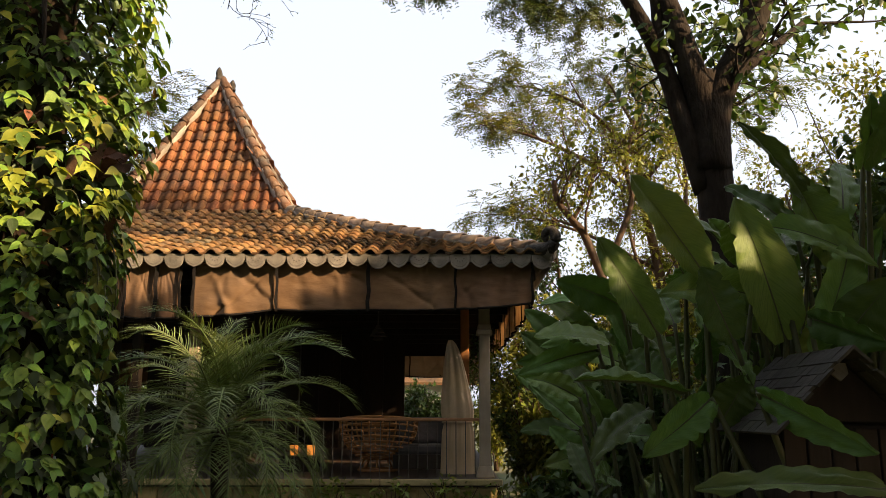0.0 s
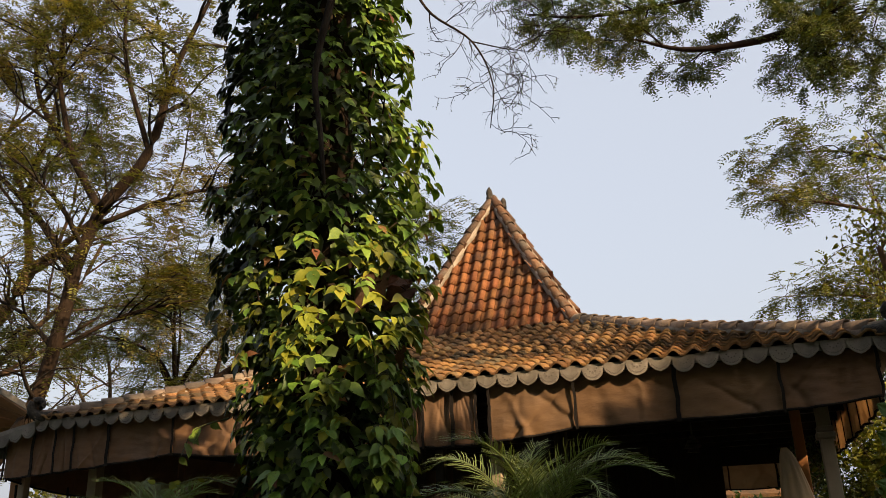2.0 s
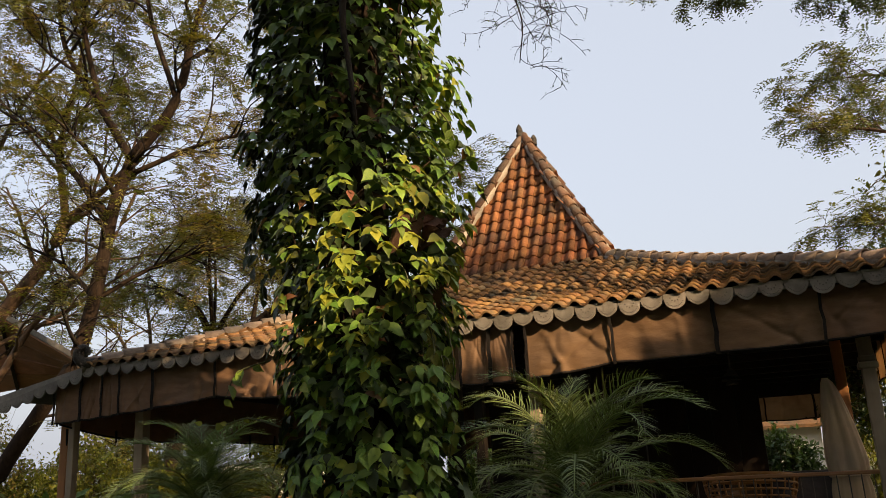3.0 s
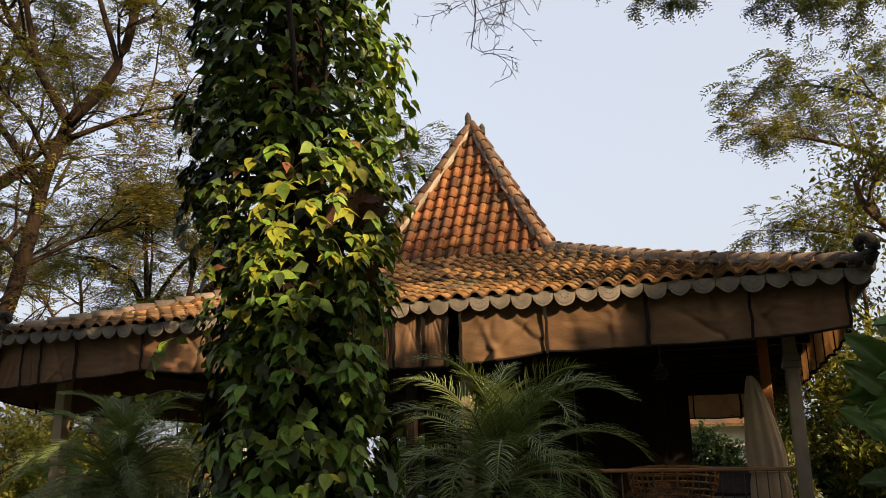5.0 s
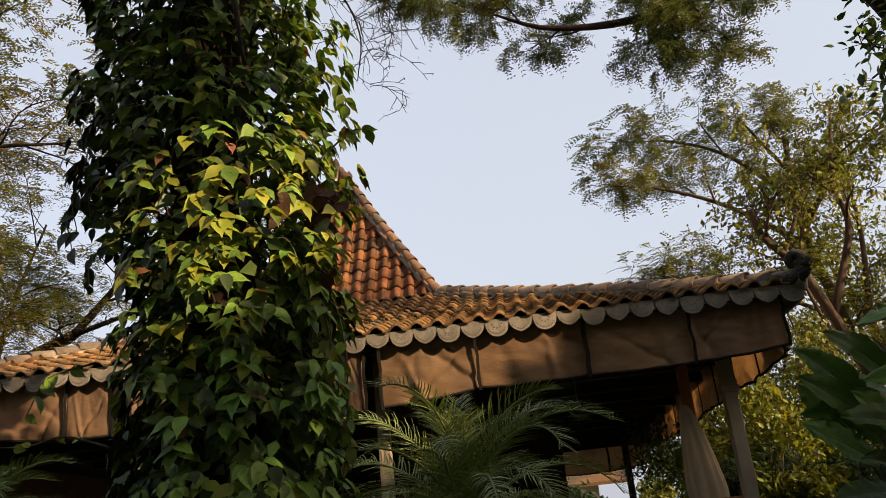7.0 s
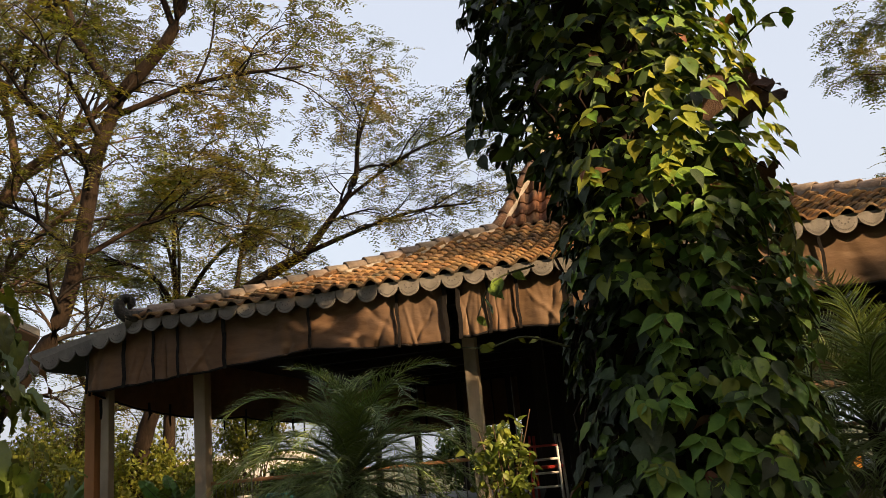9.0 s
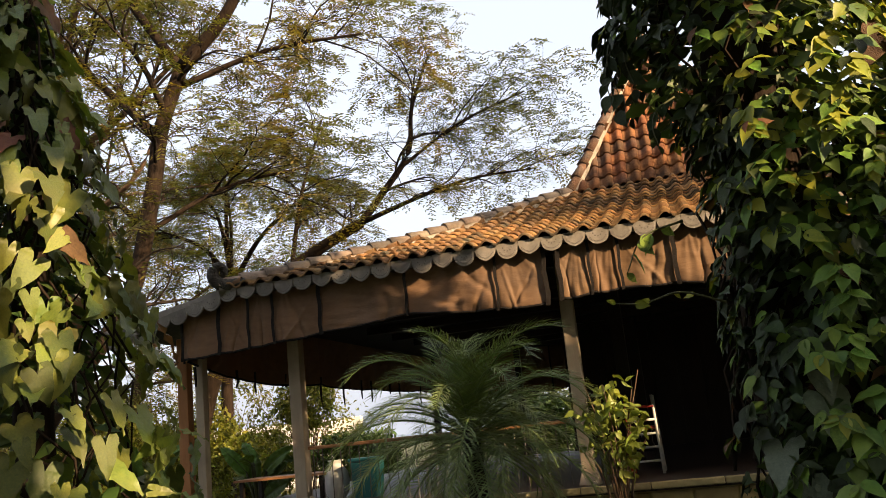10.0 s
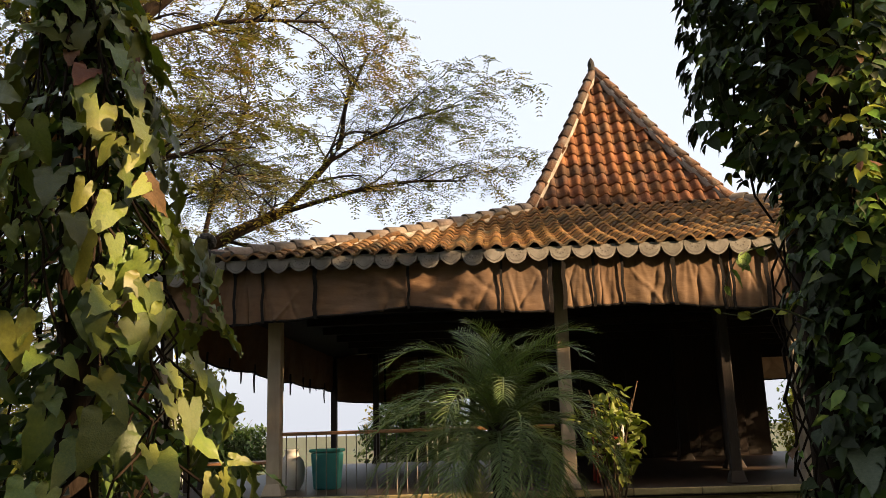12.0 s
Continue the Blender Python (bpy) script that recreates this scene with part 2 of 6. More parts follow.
def tube_data(path, radii, sides=8):
    """Vertices and faces of a tapering tube along a polyline."""
    P = [Vector(p) for p in path]
    V, F = [], []
    ref = Vector((0.31, 0.17, 0.93)).normalized()
    for i, p in enumerate(P):
        d = (P[min(i + 1, len(P) - 1)] - P[max(i - 1, 0)])
        d = d.normalized() if d.length > 1e-9 else Vector((0, 0, 1))
        u = d.cross(ref if abs(d.dot(ref)) < 0.95 else Vector((1, 0, 0))).normalized()
        w = d.cross(u)
        r = radii[i] if hasattr(radii, "__len__") else radii
        for k in range(sides):
            a = 2 * math.pi * k / sides
            V.append(p + (u * math.cos(a) + w * math.sin(a)) * r)
    for i in range(len(P) - 1):
        for k in range(sides):
            a, b = i * sides + k, i * sides + (k + 1) % sides
            F.append((a, b, b + sides, a + sides))
    F.append(tuple(range(sides))[::-1])
    F.append(tuple((len(P) - 1) * sides + k for k in range(sides)))
    return V, F


class Pile:
    """Collects vertices and faces of many pieces for one mesh."""
    def __init__(self):
        self.v, self.f = [], []

    def add(self, V, F):
        o = len(self.v)
        self.v.extend(V)
        self.f.extend(tuple(i + o for i in f) for f in F)

    def tube(self, path, radii, sides=8):
        self.add(*tube_data(path, radii, sides))

    def make(self, name, mat, parent=None, label="", smooth=True):
        return obj(name, self.v, self.f, mat, parent, label, smooth)


def smooth_path(pts, n=6):
    """Catmull-Rom through the points."""
    P = [Vector(p) for p in pts]
    P = [P[0] * 2 - P[1]] + P + [P[-1] * 2 - P[-2]]
    out = []
    for i in range(1, len(P) - 2):
        for k in range(n):
            t = k / n
            a, b, c, d = P[i - 1], P[i], P[i + 1], P[i + 2]
            out.append(0.5 * ((2 * b) + (c - a) * t + (2 * a - 5 * b + 4 * c - d) * t * t + (3 * b - a - 3 * c + d) * t ** 3))
    out.append(P[-2])
    return out


# leaf templates: y runs from stalk to tip, z is the upper side
T_OVAL = (np.array([(0, 0, 0), (-0.26, 0.28, 0.05), (0, 0.4, -0.02), (0.26, 0.28, 0.05), (-0.2, 0.62, 0.02), (0.2, 0.62, 0.02), (0, 1, -0.14)]),
          [(0, 2, 1), (0, 3, 2), (1, 2, 4), (2, 3, 5), (2, 6, 4), (2, 5, 6)])
T_IVY = (np.array([(0, 0, 0), (-0.14, 0.07, 0.05), (-0.27, 0.34, 0.06), (-0.18, 0.64, 0.02), (0, 1.06, -0.20), (0.18, 0.64, 0.02), (0.27, 0.34, 0.06), (0.14, 0.07, 0.05), (0, 0.40, -0.03)]),
         [(8, 0, 1), (8, 1, 2), (8, 2, 3), (8, 3, 4), (8, 4, 5), (8, 5, 6), (8, 6, 7), (8, 7, 0)])



def ovate_template():
    """Broad ovate leaflet, folded along its midrib, with a drooping pointed tip."""
    rows = ((0.07, 0.17), (0.24, 0.295), (0.42, 0.325), (0.60, 0.275), (0.78, 0.165), (0.93, 0.06))
    V, F = [(0, 0, 0)], []
    for i, (y, w) in enumerate(rows):
        dip = -0.17 * y * y
        V += [(-w, y - 0.02, dip + 0.22 * w + 0.012 * (-1) ** i), (0, y, dip - 0.02), (w, y - 0.02, dip + 0.22 * w - 0.012 * (-1) ** i)]
    V.append((0, 1.08, -0.21))
    for i in range(len(rows) - 1):
        o = 1 + 3 * i
        for j in (0, 1):
            F += [(o + j, o + j + 1, o + j + 4), (o + j, o + j + 4, o + j + 3)]
    e = len(V) - 1
    F += [(0, 2, 1), (0, 3, 2), (e - 3, e - 2, e), (e - 2, e - 1, e)]
    return np.array(V), F


T_VINE = ovate_template()
# a small leaf folded along its midrib
T_FOLD = (np.array([(0, 0, 0), (-0.25, 0.44, 0.07), (0, 1, -0.10), (0.25, 0.44, 0.07)]), [(0, 2, 1), (0, 3, 2)])


def heart_template():
    """Arrow-heart leaf: two round basal lobes, folded midrib, sunken veins and a wavy margin."""
    half = [(-0.31, 0.17, 0.25), (-0.28, 0.12, 0.37), (-0.15, 0.05, 0.45), (-0.01, 0.0, 0.44), (0.13, 0.0, 0.37), (0.31, 0.0, 0.345), (0.51, 0.0, 0.30), (0.72, 0.0, 0.205), (0.91, 0.0, 0.10), (1.10, 0.0, 0.004)]
    V, F = [], []
    for i, (y, w0, w1) in enumerate(half):
        yc = max(y, 0.02)
        for q in (-1, -0.5, -0.001, 0.001, 0.5, 1):
            sgn = 1 if q > 0 else -1
            x = sgn * (w0 + (w1 - w0) * abs(q))
            yy = y if w0 else yc
            wave = 0.075 * math.sin(i * 2.4 + 1.3 * sgn) * abs(q) ** 2
            V.append((x, yy, 0.20 * abs(x) - 0.22 * max(y, 0) ** 2 - 0.30 * x * x + wave - (0.014 if i % 2 and abs(q) == 0.5 else 0)))
    for i in range(len(half) - 1):
        for j in (0, 1, 3, 4):
            F.append((i * 6 + j, i * 6 + j + 1, i * 6 + j + 7, i * 6 + j + 6))
        if half[i][1] == 0:
            F.append((i * 6 + 2, i * 6 + 3, i * 6 + 9, i * 6 + 8))
    return np.array(V), F


T_HEART = heart_template()
T_SLIM = (np.array([(0, 0, 0), (-0.19, 0.45, 0.03), (0.19, 0.45, 0.03), (0, 1, -0.05)]), [(0, 2, 1), (1, 2, 3)])


def frames_from(dirs, ups):
    """Rotation matrices (n,3,3) with columns side, dir, up."""
    d = dirs / np.linalg.norm(dirs, axis=1, keepdims=True)
    s = np.cross(d, ups)
    s /= np.linalg.norm(s, axis=1, keepdims=True) + 1e-9
    u = np.cross(s, d)
    return np.stack([s, d, u], axis=2)


def leaf_mesh(name, pos, dirs, ups, size, template, mat, parent=None, label="", wide=None):
    """All leaves of a crown as one mesh."""
    T, F = template
    pos, dirs, ups, size = (np.asarray(a, float) for a in (pos, dirs, ups, size))
    R = frames_from(dirs, ups)
    if wide is not None:
        R = R * np.stack([wide, np.ones(len(wide)), np.ones(len(wide))], 1)[:, None, :]
    n, k = len(pos), len(T)
    V = np.einsum('nij,kj->nki', R, T) * size[:, None, None] + pos[:, None, :]
    me = bpy.data.meshes.new(name)
    fl = np.array([i for f in F for i in f])
    loops = (fl[None, :] + (np.arange(n) * k)[:, None]).ravel()
    cnt = np.array([len(f) for f in F])
    tot = np.tile(cnt, n)
    start = np.concatenate([[0], np.cumsum(tot)[:-1]])
    me.vertices.add(n * k)
    me.vertices.foreach_set("co", V.ravel())
    me.loops.add(len(loops))
    me.loops.foreach_set("vertex_index", loops)
    me.polygons.add(len(tot))
    me.polygons.foreach_set("loop_start", start)
    me.polygons.foreach_set("loop_total", tot)
    me.update(calc_edges=True)
    me.validate()
    me.materials.append(mat)
    ob = new(name, me)
    if parent:
        ob.parent = parent
    if label:
        ob["label"] = label
    return ob


# ---- ground and pavilion ----
rng = np.random.default_rng(7)
gn = 60
gv = [(x, y, 0.05 * noise.noise((x * 0.15, y * 0.15, 0)) if abs(x) < 40 else 0.0) for y in np.concatenate([np.linspace(-40, 60, gn), [400, 2500]]) for x in np.concatenate([[-2500, -300], np.linspace(-60, 60, gn), [300, 2500]])]
gw = gn + 4
ground = obj("ground", gv, [(r * gw + c, r * gw + c + 1, (r + 1) * gw + c + 1, (r + 1) * gw + c) for r in range(gn + 1) for c in range(gw - 1)], SOIL)
for v in ground.data.vertices:
    if v.co.y < -39.9:
        v.co.y = -2500
tagged(ground, "dark garden soil with patches of low grass", "ground", kind="structure")

EYL, EYR = -10.82, 1.40          # eave ends
EF, EB, EZ = 10.74, 22.96, 3.77  # eave front, back, height
PL, PR, PF, PB, PZ = -6.46, -3.02, 15.07, 19.03, 5.41
AX, AF, AB, AZ = -4.93, 16.94, 17.54, 8.78
FZ = 0.88                        # pavilion floor

pavilion = thing("pavilion", "open wooden pavilion with peaked clay-tiled roof on a plinth", "pavilion")

# tile: wavy pan-and-roll with a thick lower lip
PITCH, COURSE = 0.235, 0.30
prof = [(-0.52, 0.016), (-0.40, 0.003), (-0.24, 0.0), (-0.08, 0.018), (0.05, 0.050), (0.18, 0.068), (0.32, 0.064), (0.44, 0.040), (0.53, 0.014)]


def tile_mesh():
    V, F = [], []
    n = len(prof)
    for yy, lift in ((-0.02, 0.050), (COURSE * 1.18, 0.004)):
        V += [(px * PITCH, yy, pz + lift) for px, pz in prof]
    for yy, lift in ((-0.02, 0.050), (COURSE * 1.18, 0.004)):
        V += [(px * PITCH, yy + 0.002, pz + lift - 0.03) for px, pz in prof]
    for i in range(n - 1):
        F.append((i, i + 1, n + i + 1, n + i))
        F.append((2 * n + i, i + 1 + 2 * n, i + 1, i))
    F.append((0, n, 3 * n, 2 * n))
    F.append((n - 1, 3 * n - 1, 4 * n - 1, 2 * n - 1))
    return np.array(V), F


TV, TF = tile_mesh()
tile_me = bpy.data.meshes.new("tile")
tile_me.from_pydata([tuple(v) for v in TV], [], TF)
tile_me.materials.append(TILE)
tile_me.shade_smooth()
low_me = tile_me.copy()
low_me.materials.clear()
low_me.materials.append(TILE_LOW)


def roof_rows(A, B, C, D, sag=0.0):
    """Places of the tiles of one roof face: A, B the lower edge, D, C the upper one."""
    A, B, C, D = (Vector(p) for p in (A, B, C, D))
    ex = (B - A).normalized()
    mid = (C + D) / 2 - (A + B) / 2
    up = mid - ex * mid.dot(ex)
    H = up.length
    up.normalize()
    nz = ex.cross(up)
    rows = max(1, round(H / COURSE))
    out = []
    for r in range(rows):
        v = r * H / rows
        k = v / H
        aL, aR = (D - A).dot(ex) * k, (B - A).length + (C - B).dot(ex) * k
        j0, j1 = math.ceil(aL / PITCH - 0.1), math.floor(aR / PITCH + 0.1)
        slope = -sag * math.pi / H * math.cos(math.pi * k)
        u2 = (up + nz * slope).normalized()
        n2 = ex.cross(u2)
        for j in range(j0, j1):
            a = (j + 0.5) * PITCH
            p = A + ex * a + up * v + nz * (-sag * math.sin(math.pi * k)) + n2 * random.uniform(-0.005, 0.005)
            tw = random.uniform(-0.02, 0.02)
            e2 = (ex + u2 * tw).normalized()
            u3 = n2.cross(e2)
            out.append(Matrix(((e2.x, u3.x, n2.x, p.x), (e2.y, u3.y, n2.y, p.y), (e2.z, u3.z, n2.z, p.z), (0, 0, 0, 1))))
    return out


def deck(V, name, lift):
    return [tuple(Vector(p) - Vector((0, 0, lift))) for p in V]


E1, E2, E3, E4 = (EYL, EF, EZ), (EYR, EF, EZ), (EYR, EB, EZ), (EYL, EB, EZ)
Q1, Q2, Q3, Q4 = (PL, PF, PZ), (PR, PF, PZ), (PR, PB, PZ), (PL, PB, PZ)
A1, A2 = (AX, AF, AZ), (AX, AB, AZ)
LOW_SAG, PYR_SAG = 0.10, 0.10
# the deck under the tiles
dz = 0.22
lower = [E1, E2, E3, E4, Q1, Q2, Q3, Q4]
dv = [Vector(p) - Vector((0, 0, 0.03 if i < 4 else dz)) for i, p in enumerate(lower)] + [Vector(p) - Vector((0, 0, 0.25)) for p in (A1, A2)]
ix = (dv[4] + dv[5] + dv[6] + dv[7]) / 4
for i in range(4, 8):
    dv[i] = dv[i] + (ix - dv[i]) * 0.03
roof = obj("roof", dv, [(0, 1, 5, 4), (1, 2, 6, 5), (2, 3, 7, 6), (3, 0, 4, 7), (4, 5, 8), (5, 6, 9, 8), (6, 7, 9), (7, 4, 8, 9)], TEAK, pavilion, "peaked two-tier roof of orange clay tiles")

front = roof_rows(E1, E2, Q2, Q1, LOW_SAG)
pyr_front = roof_rows(Q1, Q2, A1, A1, PYR_SAG)
rest_low = roof_rows(E2, E3, Q3, Q2, LOW_SAG) + roof_rows(E3, E4, Q4, Q3, LOW_SAG) + roof_rows(E4, E1, Q1, Q4, LOW_SAG)
rest_top = pyr_front + roof_rows(Q2, Q3, A2, A1, PYR_SAG) + roof_rows(Q3, Q4, A2, A2, PYR_SAG) + roof_rows(Q4, Q1, A1, A2, PYR_SAG)
pieces = [m for m in front if -6.6 < m.translation.x < 1.6][:300]
chosen = set(id(m) for m in pieces)
rest_low += [m for m in front if id(m) not in chosen]
for m in pieces:
    t = new("tile", low_me)
    t.parent = roof
    t.matrix_basis = m
for rest, mt in ((rest_low, TILE_LOW), (rest_top, TILE)):
    M = np.array([[list(r) for r in m] for m in rest])
    where = np.einsum('nij,kj->nki', M[:, :3, :3], TV) + M[:, None, :3, 3]
    k = len(TV)
    field = obj("tile_field", where.reshape(-1, 3), [tuple(i + q * k for i in f) for q in range(len(rest)) for f in TF], mt, roof, "", True)
    field["kind"] = "stuff"


def hip_caps(P, Q, sag, mat, name, r0=0.10, step=0.34):
    """Half-round cap tiles with a mortar bed along a hip from P up to Q."""
    P, Q = Vector(P), Vector(Q)
    n = max(2, round((Q - P).length / step))
    bed = []
    for i in range(n):
        k0, k1 = i / n, (i + 1.22) / n
        a = P.lerp(Q, k0) + Vector((0, 0, -sag * 0.8 * math.sin(math.pi * k0)))
        b = P.lerp(Q, min(k1, 1.03)) + Vector((0, 0, -sag * 0.8 * math.sin(math.pi * min(k1, 1))))
        d = (b - a).normalized()
        s = d.cross(Vector((0, 0, 1))).normalized()
        u = s.cross(d)
        V, F = [], []
        for q, rr, lift in ((a, r0 * 1.12, 0.105), (b, r0 * 0.90, 0.078)):
            for h in (1.0, 0.82):
                for j in range(8):
                    an = math.pi * (j / 7) * 1.1 - 0.05 * math.pi
                    V.append(q + s * math.cos(an) * rr * h + u * (math.sin(an) * rr * h + lift - 0.02))
        for j in range(7):
            F += [(j, j + 1, 17 + j, 16 + j), (j + 9, j + 8, 24 + j, 25 + j), (j + 1, j, 8 + j, 9 + j)]
        obj(name, V, F, mat, roof, "", True)
        bed.append(a + u * 0.03)
    bed.append(Q.copy())
    V, F = tube_data(bed, 0.105, 6)
    return obj("mortar_bed", V, F, MORTAR, roof, "grey mortar bed under hip tiles", True)


CAP_P = surface("mortared hip cap", (0.092, 0.045, 0.027), (0.160, 0.087, 0.050), 9, 0.9, 0.8, (0.115, 0.10, 0.085), 0.9, 3.2, 0.45, hue=0.02)
CAP_G = surface("grey hip cap", (0.155, 0.115, 0.085), (0.265, 0.20, 0.15), 9, 0.9, 0.5, (0.07, 0.065, 0.06), 0.8, 1.4, 0.25)
for p, q in ((E1, Q1), (E2, Q2), (E3, Q3), (E4, Q4)):
    hip_caps(p, q, LOW_SAG, CAP_G, "hip_cap", 0.10)
for p, q in ((Q1, A1), (Q2, A1), (Q3, A2), (Q4, A2)):
    hip_caps(p, q, PYR_SAG, CAP_P, "hip_cap", 0.095)
hip_caps(A1, A2, 0, CAP_G, "hip_cap", 0.10, 0.3)


def knob(at, h=0.26, w=0.075):
    """Pointed finial stone."""
    V, F = [], []
    ring = [(1.0, 0), (1.1, 0.12), (0.8, 0.3), (1.05, 0.45), (0.9, 0.65), (0.5, 0.85), (0.06, 1.0)]
    for rr, k in ring:
        for j in range(8):
            a = 2 * math.pi * j / 8
            V.append((at[0] + w * rr * math.cos(a) * 0.8, at[1] + w * rr * math.sin(a) * 1.2, at[2] + h * k))
    for i in range(len(ring) - 1):
        for j in range(8):
            F.append((i * 8 + j, i * 8 + (j + 1) % 8, i * 8 + 8 + (j + 1) % 8, i * 8 + 8 + j))
    F.append(tuple(range(48, 56)))
    return obj("finial", V, F, DARKSTONE, roof, "dark weathered ridge finial", True)


knob((AX - 0.05, AF - 0.05, AZ + 0.05), 0.32, 0.09)
knob((AX + 0.10, AB - 0.08, AZ + 0.05), 0.26, 0.085)
knob((AX + 0.02, AB + 0.06, AZ + 0.03), 0.30, 0.07)


def scroll(at, flip):
    """Horn-like ornament that sweeps up from a hip's end and curls back over itself."""
    way = [(-0.34, 0.05), (-0.18, 0.05), (-0.04, 0.07), (0.05, 0.13), (0.075, 0.22), (0.04, 0.295), (-0.03, 0.31), (-0.075, 0.27), (-0.07, 0.215), (-0.03, 0.20)]
    pts = smooth_path([(at[0] + flip * 0.86 * o, at[1] - 0.5 * o, at[2] + u) for o, u in way], 4)
    n = len(pts) - 1
    V, F = tube_data(pts, [(0.098 - 0.055 * i / n) * (1 + 0.07 * (i % 2)) for i in range(n + 1)], 8)
    return obj("scroll", V, F, DARKSTONE, roof, "dark curled eave-corner ornament", True)


scroll((EYR - 0.02, EF - 0.02, EZ + 0.03), 1)
scroll((EYL + 0.02, EF - 0.02, EZ + 0.03), -1)

# fascia with round and pointed lobes
fascia = box("fascia", EYL, EYR, EF + 0.048, EF + 0.07, 3.70, 3.755, FASCIA, pavilion, 0.004, "pale scalloped eave board with pierced edge")
LOBE = 0.27


def lobe_mesh(kind, w=LOBE, depth=0.175):
    n = 14
    pts = []
    for i in range(n + 1):
        s = -1 + 2 * i / n
        if kind == 0:
            zz = -0.05 - depth * 0.80 * math.sqrt(max(0, 1 - s * s))
        else:
            zz = -0.05 - depth * 0.76 * (0.35 * (1 - abs(s)) ** 0.75 + 0.65 * math.sqrt(max(0, 1 - s * s)))
        pts.append((s * w / 2 * 0.985, zz))
    n += 2
    pts = [(-w / 2 * 0.985, 0.0)] + pts + [(w / 2 * 0.985, 0.0)]
    bm = bmesh.new()
    fr = [bm.verts.new((x, 0, z)) for x, z in pts]
    bk = [bm.verts.new((x, 0.028, z)) for x, z in pts]
    bm.faces.new(fr)
    bm.faces.new(bk[::-1])
    for i in range(n):
        bm.faces.new((fr[i + 1], fr[i], bk[i], bk[i + 1]))
    # flat dark discs paint the shade of pierced holes; nothing is cut
    for i in range(2, n - 1):
        x, z = pts[i]
        cx, cz = x * 0.80, -0.03 + (z + 0.03) * 0.80
        ring = [bm.verts.new((cx + 0.0075 * math.cos(a), -0.0025, cz + 0.0075 * math.sin(a))) for a in (math.pi * 2 * q / 6 for q in range(6))]
        f = bm.faces.new(ring)
        f.material_index = 1
    if kind == 0:
        for q in range(5):
            a = math.pi * (q + 0.5) / 5
            cx, cz = 0.055 * math.cos(a), -0.035 - 0.062 * math.sin(a)
            ring = [bm.verts.new((cx + 0.010 * math.cos(b), -0.0025, cz + 0.010 * math.sin(b))) for b in (math.pi * 2 * p / 6 for p in range(6))]
            bm.faces.new(ring).material_index = 1
    bm.normal_update()
    me = bpy.data.meshes.new("lobe")
    bm.to_mesh(me)
    bm.free()
    me.materials.append(FASCIA)
    me.materials.append(FASCIA_DOT)
    return me


lobes = [lobe_mesh(0), lobe_mesh(1)]
nl = round((EYR - EYL) / LOBE)
for i in range(nl):
    s = new("lobe", lobes[i % 2])
    s.parent = fascia
    s.location = (EYL + (i + 0.5) * (EYR - EYL) / nl, EF - 0.001, 3.80 + random.uniform(-0.006, 0.006))
    s.scale = ((EYR - EYL) / nl / LOBE, 1, random.uniform(0.92, 1.06))
    s.rotation_euler = (0, random.uniform(-0.03, 0.03), 0)
side_fascia = box("fascia", EYR - 0.03, EYR, EF + 0.06, EB, 3.63, 3.785, FASCIA, pavilion, 0.004)
# extension of the west slope with its raking board
RX, RZ = -12.62, 3.40
rk = obj("side_roof", [(EYL, EF + 0.02, 3.78), (RX, EF + 0.02, RZ + 0.06), (RX, EB, RZ + 0.06), (EYL, EB, 3.78), (EYL, EF + 0.02, 3.72), (RX, EF + 0.02, RZ), (RX, EB, RZ), (EYL, EB, 3.72)],
         [(0, 1, 2, 3), (7, 6, 5, 4), (0, 4, 5, 1), (1, 5, 6, 2)], TEAK, pavilion, "low side roof slope of dark boards")
rake = obj("raking_board", [(EYL, EF, 3.80), (RX, EF, RZ + 0.08), (RX, EF, RZ - 0.06), (EYL, EF, 3.74), (EYL, EF + 0.025, 3.80), (RX, EF + 0.025, RZ + 0.08), (RX, EF + 0.025, RZ - 0.06), (EYL, EF + 0.025, 3.74)],
           [(0, 1, 2, 3), (7, 6, 5, 4), (0, 4, 5, 1), (3, 2, 6, 7), (1, 5, 6, 2)], FASCIA, pavilion, "pale scalloped raking board")
for i in range(7):
    k = (i + 0.5) / 7
    s = new("lobe", lobes[i % 2])
    s.parent = rake
    s.location = (EYL + (RX - EYL) * k, EF - 0.003, 3.755 + (RZ - 0.045 - 3.755) * k)
    s.rotation_euler = (0, -math.atan2(3.76 - RZ, EYL - RX), 0)
    s.scale = (1.03, 1, 1)

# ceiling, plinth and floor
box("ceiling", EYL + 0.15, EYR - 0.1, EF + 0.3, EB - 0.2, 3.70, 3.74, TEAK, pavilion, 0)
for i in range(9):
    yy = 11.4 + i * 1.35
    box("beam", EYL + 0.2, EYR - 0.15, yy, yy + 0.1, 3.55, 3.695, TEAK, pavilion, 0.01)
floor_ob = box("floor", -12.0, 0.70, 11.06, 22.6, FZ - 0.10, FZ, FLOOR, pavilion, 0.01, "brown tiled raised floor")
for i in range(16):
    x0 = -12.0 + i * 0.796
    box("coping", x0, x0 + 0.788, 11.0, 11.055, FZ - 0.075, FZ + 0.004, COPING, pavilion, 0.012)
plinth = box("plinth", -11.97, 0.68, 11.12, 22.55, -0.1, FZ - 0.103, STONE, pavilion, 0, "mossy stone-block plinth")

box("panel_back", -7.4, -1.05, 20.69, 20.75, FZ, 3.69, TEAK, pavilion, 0)


